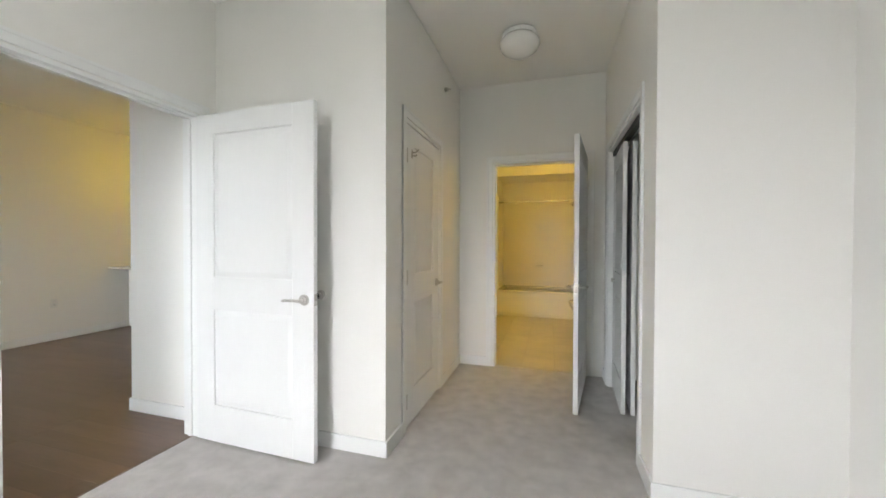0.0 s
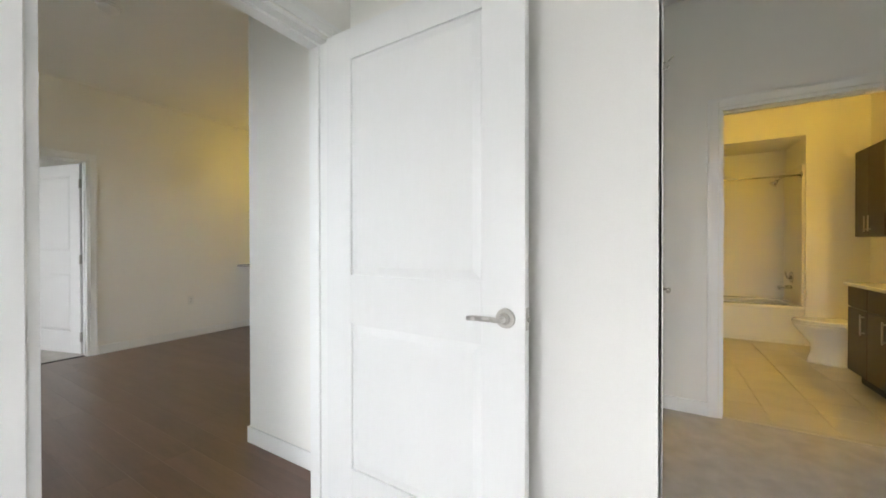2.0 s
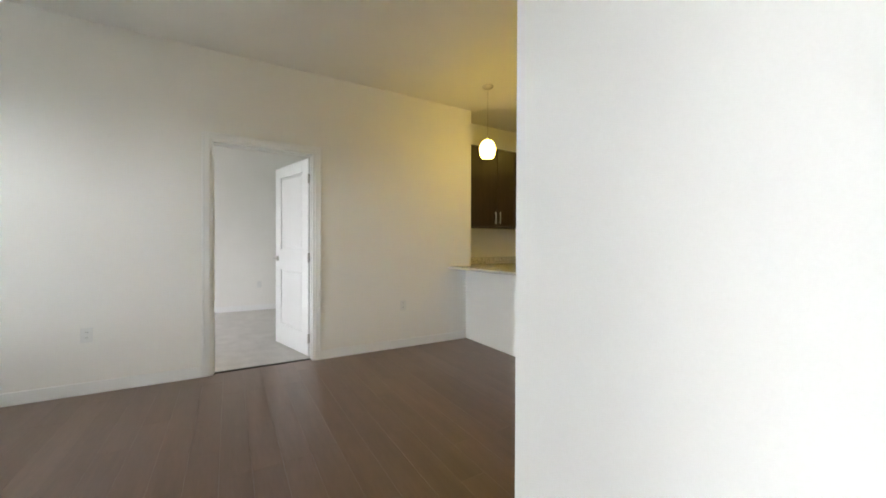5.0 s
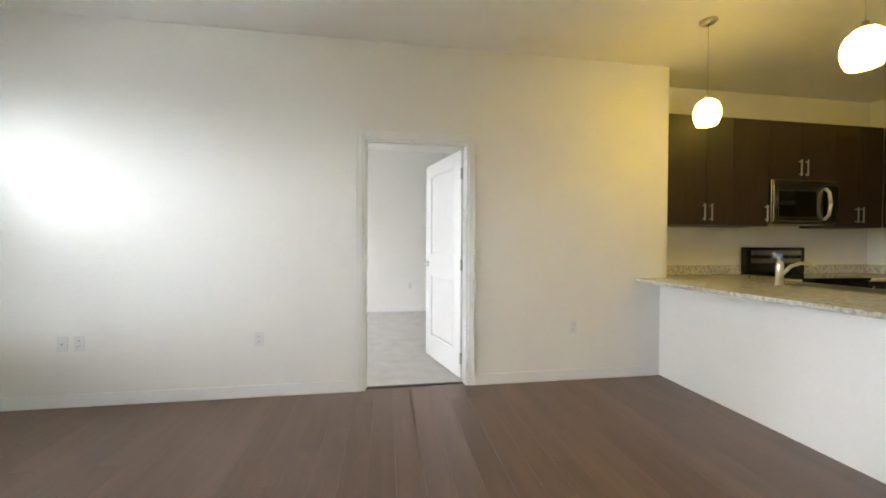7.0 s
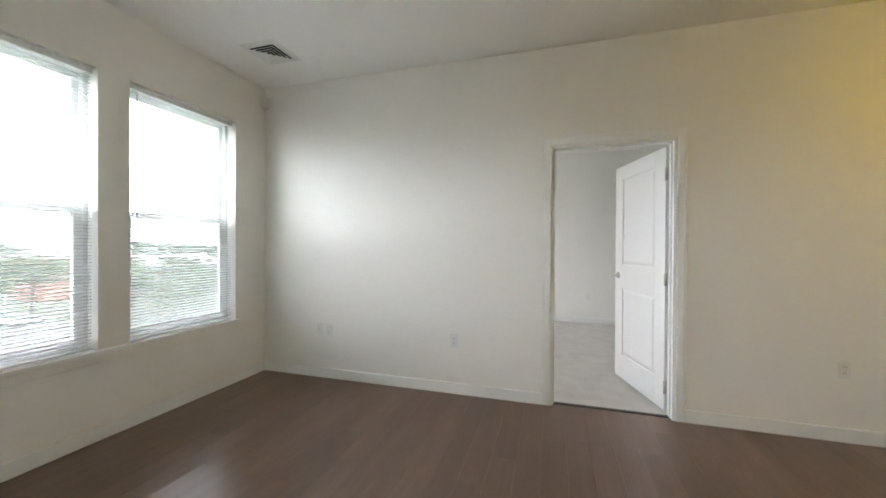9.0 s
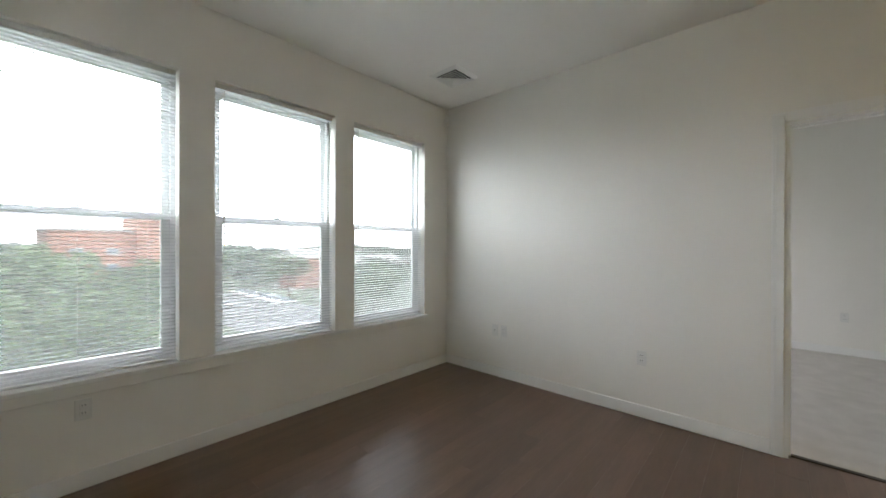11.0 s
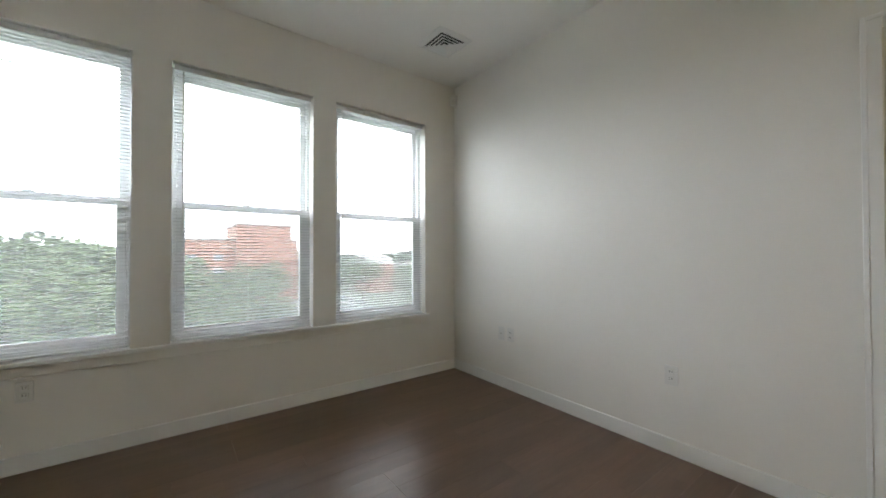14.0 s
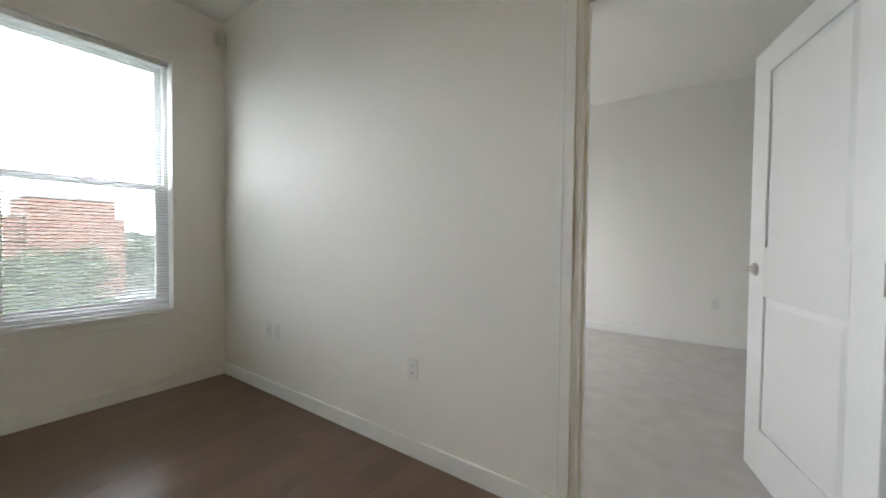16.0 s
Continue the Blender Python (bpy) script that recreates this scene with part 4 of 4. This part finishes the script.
va = empty("vanity", pose(0, 0, 0), "dark espresso bathroom vanity with bar pulls", "vanity")
boxpart("body", (0.02, 0.599, 4.62, 5.66, 0.10, 0.845), ESP, va)
boxpart("toe_kick", (0.08, 0.598, 4.64, 5.64, 0, 0.099), BLACK, va)
for a, b, q in ((4.63, 4.97, 4.93), (4.975, 5.31, 5.02), (5.315, 5.655, 5.36)):
    d = boxpart("door", (-0.001, 0.019, a, b, 0.11, 0.66), ESP, va, bevel=0.0015)
    bm = bmesh.new()
    box(bm, -0.028, -0.020, q - 0.007, q + 0.007, 0.46, 0.63, 0.002)
    for zz in (0.48, 0.61):
        box(bm, -0.021, -0.001, q - 0.004, q + 0.004, zz - 0.005, zz + 0.005)
    part("handle", bm, STEEL, d, "flat nickel pull")
    boxpart("drawer", (-0.001, 0.019, a, b, 0.67, 0.84), ESP, va, bevel=0.0015)
boxpart("vanity_top", (-0.025, 0.599, 4.60, 5.675, 0.846, 0.876), PORC, va, "cream cultured marble top", bevel=0.006, seg=2)
mc = empty("wall_cabinet", pose(0, 0, 0), "dark espresso bathroom wall cabinet over the toilet", "cabinet")
boxpart("body", (0.40, 0.599, 6.10, 6.70, 1.29, 2.20), ESP, mc)
for a, b, q in ((6.105, 6.398, 6.36), (6.402, 6.695, 6.44)):
    d = boxpart("door", (0.379, 0.399, a, b, 1.295, 2.195), ESP, mc, bevel=0.0015)
    boxpart("handle", (0.355, 0.363, q - 0.007, q + 0.007, 1.34, 1.50), STEEL, d, "flat nickel pull", bevel=0.002)
    boxpart("handle_post", (0.362, 0.379, q - 0.004, q + 0.004, 1.36, 1.37), STEEL, d)
mi = boxpart("mirror", (0.592, 0.599, 4.66, 5.62, 1.05, 1.98), CHROME)
tagged(mi, "frameless mirror above the bathroom vanity", "mirror")
vl = empty("vanity_lamp", pose(0.60, 5.14, 2.16), "lit bar lamp with opal shades above the mirror", "lamp")
boxpart("bar", (-0.03, -0.001, -0.35, 0.35, -0.04, 0.04), STEEL, vl, bevel=0.005)
for y in (-0.25, 0, 0.25):
    bm = bmesh.new()
    lathe(bm, [(0.02, 0.06), (0.05, 0.05), (0.065, -0.04), (0.06, -0.07), (0.01, -0.06)], (-0.10, y, 0.0))
    part("shade", bm, BATHG, vl, "lit opal glass shade", True)
    bm = bmesh.new()
    rod(bm, (-0.03, y, 0.03), (-0.09, y, 0.05), 0.008)
    part("arm", bm, STEEL, vl, "", True)
cl = empty("recessed_lamp", pose(-0.70, 7.38, 2.52), "lit recessed can lamp above the bathtub", "lamp")
bm = bmesh.new()
lathe(bm, [(0.062, -0.001), (0.085, -0.001), (0.085, -0.006), (0.064, -0.008)])
part("trim_ring", bm, PLASTIC, cl, "", True)
bm = bmesh.new()
lathe(bm, [(0.062, -0.002), (0.062, -0.004), (0.01, -0.0045)])
part("lens", bm, CANL, cl, "", True)

# ---- outside ----
GZ = -11.5
structure(boxpart("ground", (-900, 900, -1800, 60, GZ - 1, GZ), ASPH), "mown grass and paved ground around the building", "ground")
structure(boxpart("parking_lot", (-43, -24, -112, -48, GZ, GZ + 0.03), PARK), "pale concrete parking lot below the windows", "parking lot")

bb = empty("apartment_building", pose(-4.2, -93, GZ), "red brick apartment building with a taller stair tower", "building")


def far_block(x0, x1, y0, y1, h, nm, m):
    w = boxpart(nm, (x0, x1, y0, y1, 0, h), m, bb)
    boxpart("coping", (x0 - 0.15, x1 + 0.15, y0 - 0.15, y1 + 0.15, h + 0.01, h + 0.35), CONC, bb)
    return w


far_block(-12, 0, -16, 0, 15.8, "wall", BRICKF)
far_block(-23.5, -12, -18, 1.5, 19.3, "tower_wall", BRICKF)
far_block(-25.3, -23.5, -16, 0, 15.8, "wall", BRICKF)
far_block(0, 1.3, -15, -1.0, 15.7, "side_wall", BRICKD)
for fx in (-8.6, -3.6):
    for fl in range(4):
        z = 2.0 + 3.1 * fl
        y = 0.0 if fx > -20 else 0.5
        w = boxpart("window", (fx - 0.9, fx + 0.9, y + 0.005, y + 0.06, z, z + 1.3), VINYL, bb)
        boxpart("pane", (fx - 0.8, fx - 0.04, y + 0.061, y + 0.07, z + 0.1, z + 1.2), FARWIN, w)
        boxpart("pane", (fx + 0.04, fx + 0.8, y + 0.061, y + 0.07, z + 0.1, z + 1.2), FARWIN, w)
bm = bmesh.new()
rod(bm, (0.6, -3, 15.7), (0.6, -3, 18.6), 0.07)
part("antenna", bm, DARKM, bb)


def street_lamp(x, y):
    e = empty("street_lamp", pose(x, y, GZ + 0.03), "grey steel lamp post in the parking lot", "street lamp", "parking lot lamps")
    bm = bmesh.new()
    rod(bm, (0, 0, 0), (0, 0, 6.2), 0.11, 0.07, seg=10)
    part("pole", bm, STEEL, e, "", True)
    boxpart("head", (-0.7, 0.15, -0.18, 0.18, 6.2, 6.36), DARKM, e, bevel=0.04)


street_lamp(-27.5, -62)
street_lamp(-34.0, -70)


def far_house(x, y, w, d, h, rot, m):
    e = empty("far_house", pose(x, y, GZ, 0, 0, rot), "distant low house with a pitched roof", "house", "distant houses")
    boxpart("wall", (-w / 2, w / 2, -d / 2, d / 2, 0, h), m, e)
    bm = bmesh.new()
    p = [bm.verts.new(v) for v in ((-w / 2 - .3, -d / 2 - .3, h), (w / 2 + .3, -d / 2 - .3, h), (w / 2 + .3, d / 2 + .3, h), (-w / 2 - .3, d / 2 + .3, h), (-w / 2 - .3, 0, h + d * 0.3), (w / 2 + .3, 0, h + d * 0.3))]
    for f in ((0, 1, 5, 4), (2, 3, 4, 5), (0, 4, 3), (1, 2, 5), (0, 3, 2, 1)):
        bm.faces.new([p[i] for i in f])
    bmesh.ops.recalc_face_normals(bm, faces=bm.faces[:])
    part("roof", bm, CONC, e)


far_house(-60, -112, 9, 10, 9.5, 4, BRICKF)
rnd = random.Random(5)
for i in range(16):
    far_house(-52 - 13 * i + rnd.uniform(-4, 4), -105 - rnd.uniform(0, 120), rnd.uniform(10, 22), rnd.uniform(9, 13), rnd.uniform(5, 8.5), rnd.uniform(-15, 15), rnd.choice((BRICKF, BRICKD, CONC, WHITEB)))


def crown_mesh(seed, n=620):
    """Clumps of small leaf blades scattered through uneven lobes."""
    r = random.Random(seed)
    lobes = [(Vector((r.gauss(0, 1.6), r.gauss(0, 1.6), r.uniform(-1.2, 2.6))), r.uniform(1.0, 2.0)) for _ in range(15)]
    verts, faces = [], []
    for _ in range(n * 5):
        c, s = r.choice(lobes)
        d = Vector((r.gauss(0, 1), r.gauss(0, 1), r.gauss(0, 1))).normalized() * s * r.uniform(0.7, 1.08)
        p = c + d
        q = Euler((r.uniform(0, 6), r.uniform(0, 6), r.uniform(0, 6))).to_matrix()
        k = len(verts)
        w, h = r.uniform(0.10, 0.19), r.uniform(0.16, 0.32)
        for v in ((-w, 0, 0), (0, -h, 0.05), (w, 0, 0), (0, h, 0.05)):
            verts.append(tuple(p + q @ Vector(v)))
        faces.append((k, k + 1, k + 2, k + 3))
    me = bpy.data.meshes.new("crown")
    me.from_pydata(verts, [], faces)
    me.materials.append(LEAF)
    return me


CROWNS = [crown_mesh(s) for s in (1, 2, 3)]


def trunk_mesh():
    bm = bmesh.new()
    rod(bm, (0, 0, 0), (0.1, 0, 3.2), 0.24, 0.17, seg=9)
    rod(bm, (0.1, 0, 3.1), (0, 0.1, 6.4), 0.17, 0.06, seg=8)
    for k in range(6):
        a = k * 1.1
        rod(bm, (0.05, 0, 3.0 + 0.3 * k), (1.7 * math.cos(a), 1.7 * math.sin(a), 4.6 + 0.35 * k), 0.08, 0.025, seg=6)
    return mesh_of("trunk", bm, BARK)


TRUNK = trunk_mesh()


def tree(x, y, s, k):
    e = empty("tree", pose(x, y, GZ, 0, 0, k * 67), "leafy green deciduous tree outside the windows", "tree", "trees outside")
    e.scale = (s, s, s * 1.02)
    t = new("trunk", TRUNK)
    t.parent = e
    c = new("crown", CROWNS[k % 3])
    c.parent = e
    c.location = (0, 0, 5.6)


k = 0
for x, y, s in ((1.5, -30, 1.25), (-3.5, -33, 1.0), (5, -36, 1.45), (-7.5, -36, 0.8), (9.5, -33, 1.3), (0, -42, 1.35), (-4.5, -46, 1.0), (-10, -48, 0.8), (5, -48, 1.45), (-15, -50, 0.75), (12, -46, 1.5), (-8, -58, 0.9), (-2, -60, 1.35), (4, -64, 1.5), (-14, -66, 0.9), (10, -66, 1.5), (16, -58, 1.5), (-20, -78, 1.15), (-12, -80, 1.0), (-5, -82, 1.05), (2, -84, 1.4), (9, -84, 1.5), (-46, -90, 1.2), (-47, -66, 1.0), (-52, -76, 1.1), (-44, -52, 0.9), (-50, -58, 1.0), (-57, -68, 1.0), (-30, -122, 1.2), (-38, -120, 1.2), (-22, -100, 1.2), (18, -80, 1.6), (24, -74, 1.6)):
    tree(x, y, s, k)
    k += 1

# distant woods, one uneven carpet of crowns
r = random.Random(9)
verts, faces = [], []
for i in range(9000):
    d = r.uniform(130, 600)
    a = r.uniform(-1.25, 0.55)
    x, y = d * math.sin(a) - 4, -d * math.cos(a)
    z = GZ + r.uniform(1.5, 9.0) * (0.75 + d / 1500) + 2.5 * math.sin(a * 19) + max(0, d - 300) * 0.012
    s = r.uniform(1.2, 3.2) * (0.8 + d / 500)
    k = len(verts)
    q = Euler((r.uniform(0, 6), r.uniform(0, 6), r.uniform(0, 6))).to_matrix()
    for v in ((-s, 0, 0), (0, -s * .7, 0.2), (s, 0, 0), (0, s * .7, 0.2)):
        verts.append(tuple(Vector((x, y, z)) + q @ Vector(v)))
    faces.append((k, k + 1, k + 2, k + 3))
me = bpy.data.meshes.new("far_woods")
me.from_pydata(verts, [], faces)
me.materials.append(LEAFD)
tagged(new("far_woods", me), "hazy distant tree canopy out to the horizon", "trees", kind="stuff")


def car(x, y, rot):
    e = empty("car", pose(x, y, GZ + 0.03, 0, 0, rot), "white parked car on the asphalt lot", "car", "parked cars")
    bm = bmesh.new()
    box(bm, -2.2, 2.2, -0.88, 0.88, 0.28, 0.85, 0.12, 2)
    part("body", bm, CARP, e)
    bm = bmesh.new()
    box(bm, -1.3, 1.0, -0.75, 0.75, 0.86, 1.42, 0.22, 2)
    part("cabin", bm, FARWIN, e)
    for wx in (-1.35, 1.35):
        for wy in (-0.89, 0.89):
            bm = bmesh.new()
            rod(bm, (wx, wy - 0.1, 0.32), (wx, wy + 0.1, 0.32), 0.32, seg=16)
            part("wheel", bm, RUBBER, e)


for i in range(10):
    car(-40.2, -79 - 3.1 * i, 0)
for i in range(4):
    car(-29.0, -84 - 6.4 * i, 0)

# ---- floor pieces ----


def plank_mesh(l, w):
    bm = bmesh.new()
    box(bm, 0.0002, l - 0.0002, 0.0002, w - 0.0002, -0.0098, 0.0, 0.0004)
    return mesh_of("plank", bm, WOOD)


PW, PL = 0.150, 1.22
plank_cache = {}
x_lo, x_hi, y_lo, y_hi = FARX - 0.05, DOORX - 0.05, WINY, 4.43
y, row = y_lo, 0
rnd = random.Random(3)
while y < y_hi - 0.002:
    w = min(PW, y_hi - y)
    x = x_lo - rnd.choice((0.0, 0.31, 0.62, 0.93))
    while x < x_hi - 0.01:
        a, b = max(x, x_lo), min(x + PL, x_hi)
        if y > HALLY - 0.02 and b > -3.60:
            b = min(b, -3.59)
        if b - a > 0.02:
            key = (round(b - a, 3), round(w, 3))
            if key not in plank_cache:
                plank_cache[key] = plank_mesh(*key)
            p = new("plank", plank_cache[key])
            p.parent = LIVF
            p.location = (a, y, rnd.uniform(0, 0.0002))
        x += PL
    y += PW
    row += 1


def tiles(parent, x0, x1, y0, y1, s):
    bm = bmesh.new()
    box(bm, 0.002, s - 0.002, 0.002, s - 0.002, -0.008, 0.0, 0.0015)
    me = mesh_of("tile", bm, TILE)
    i = 0
    while x0 + i * s < x1 - 0.05:
        j = 0
        while y0 + j * s < y1 - 0.05:
            t = new("tile", me)
            t.parent = parent
            t.location = (x0 + i * s, y0 + j * s, 0)
            j += 1
        i += 1


tiles(KITF, -6.56, -3.59, 4.47, 7.40, 0.33)
tiles(BATHF, CLX + 0.005, 0.58, BATHY + 0.085, 7.02, 0.33)
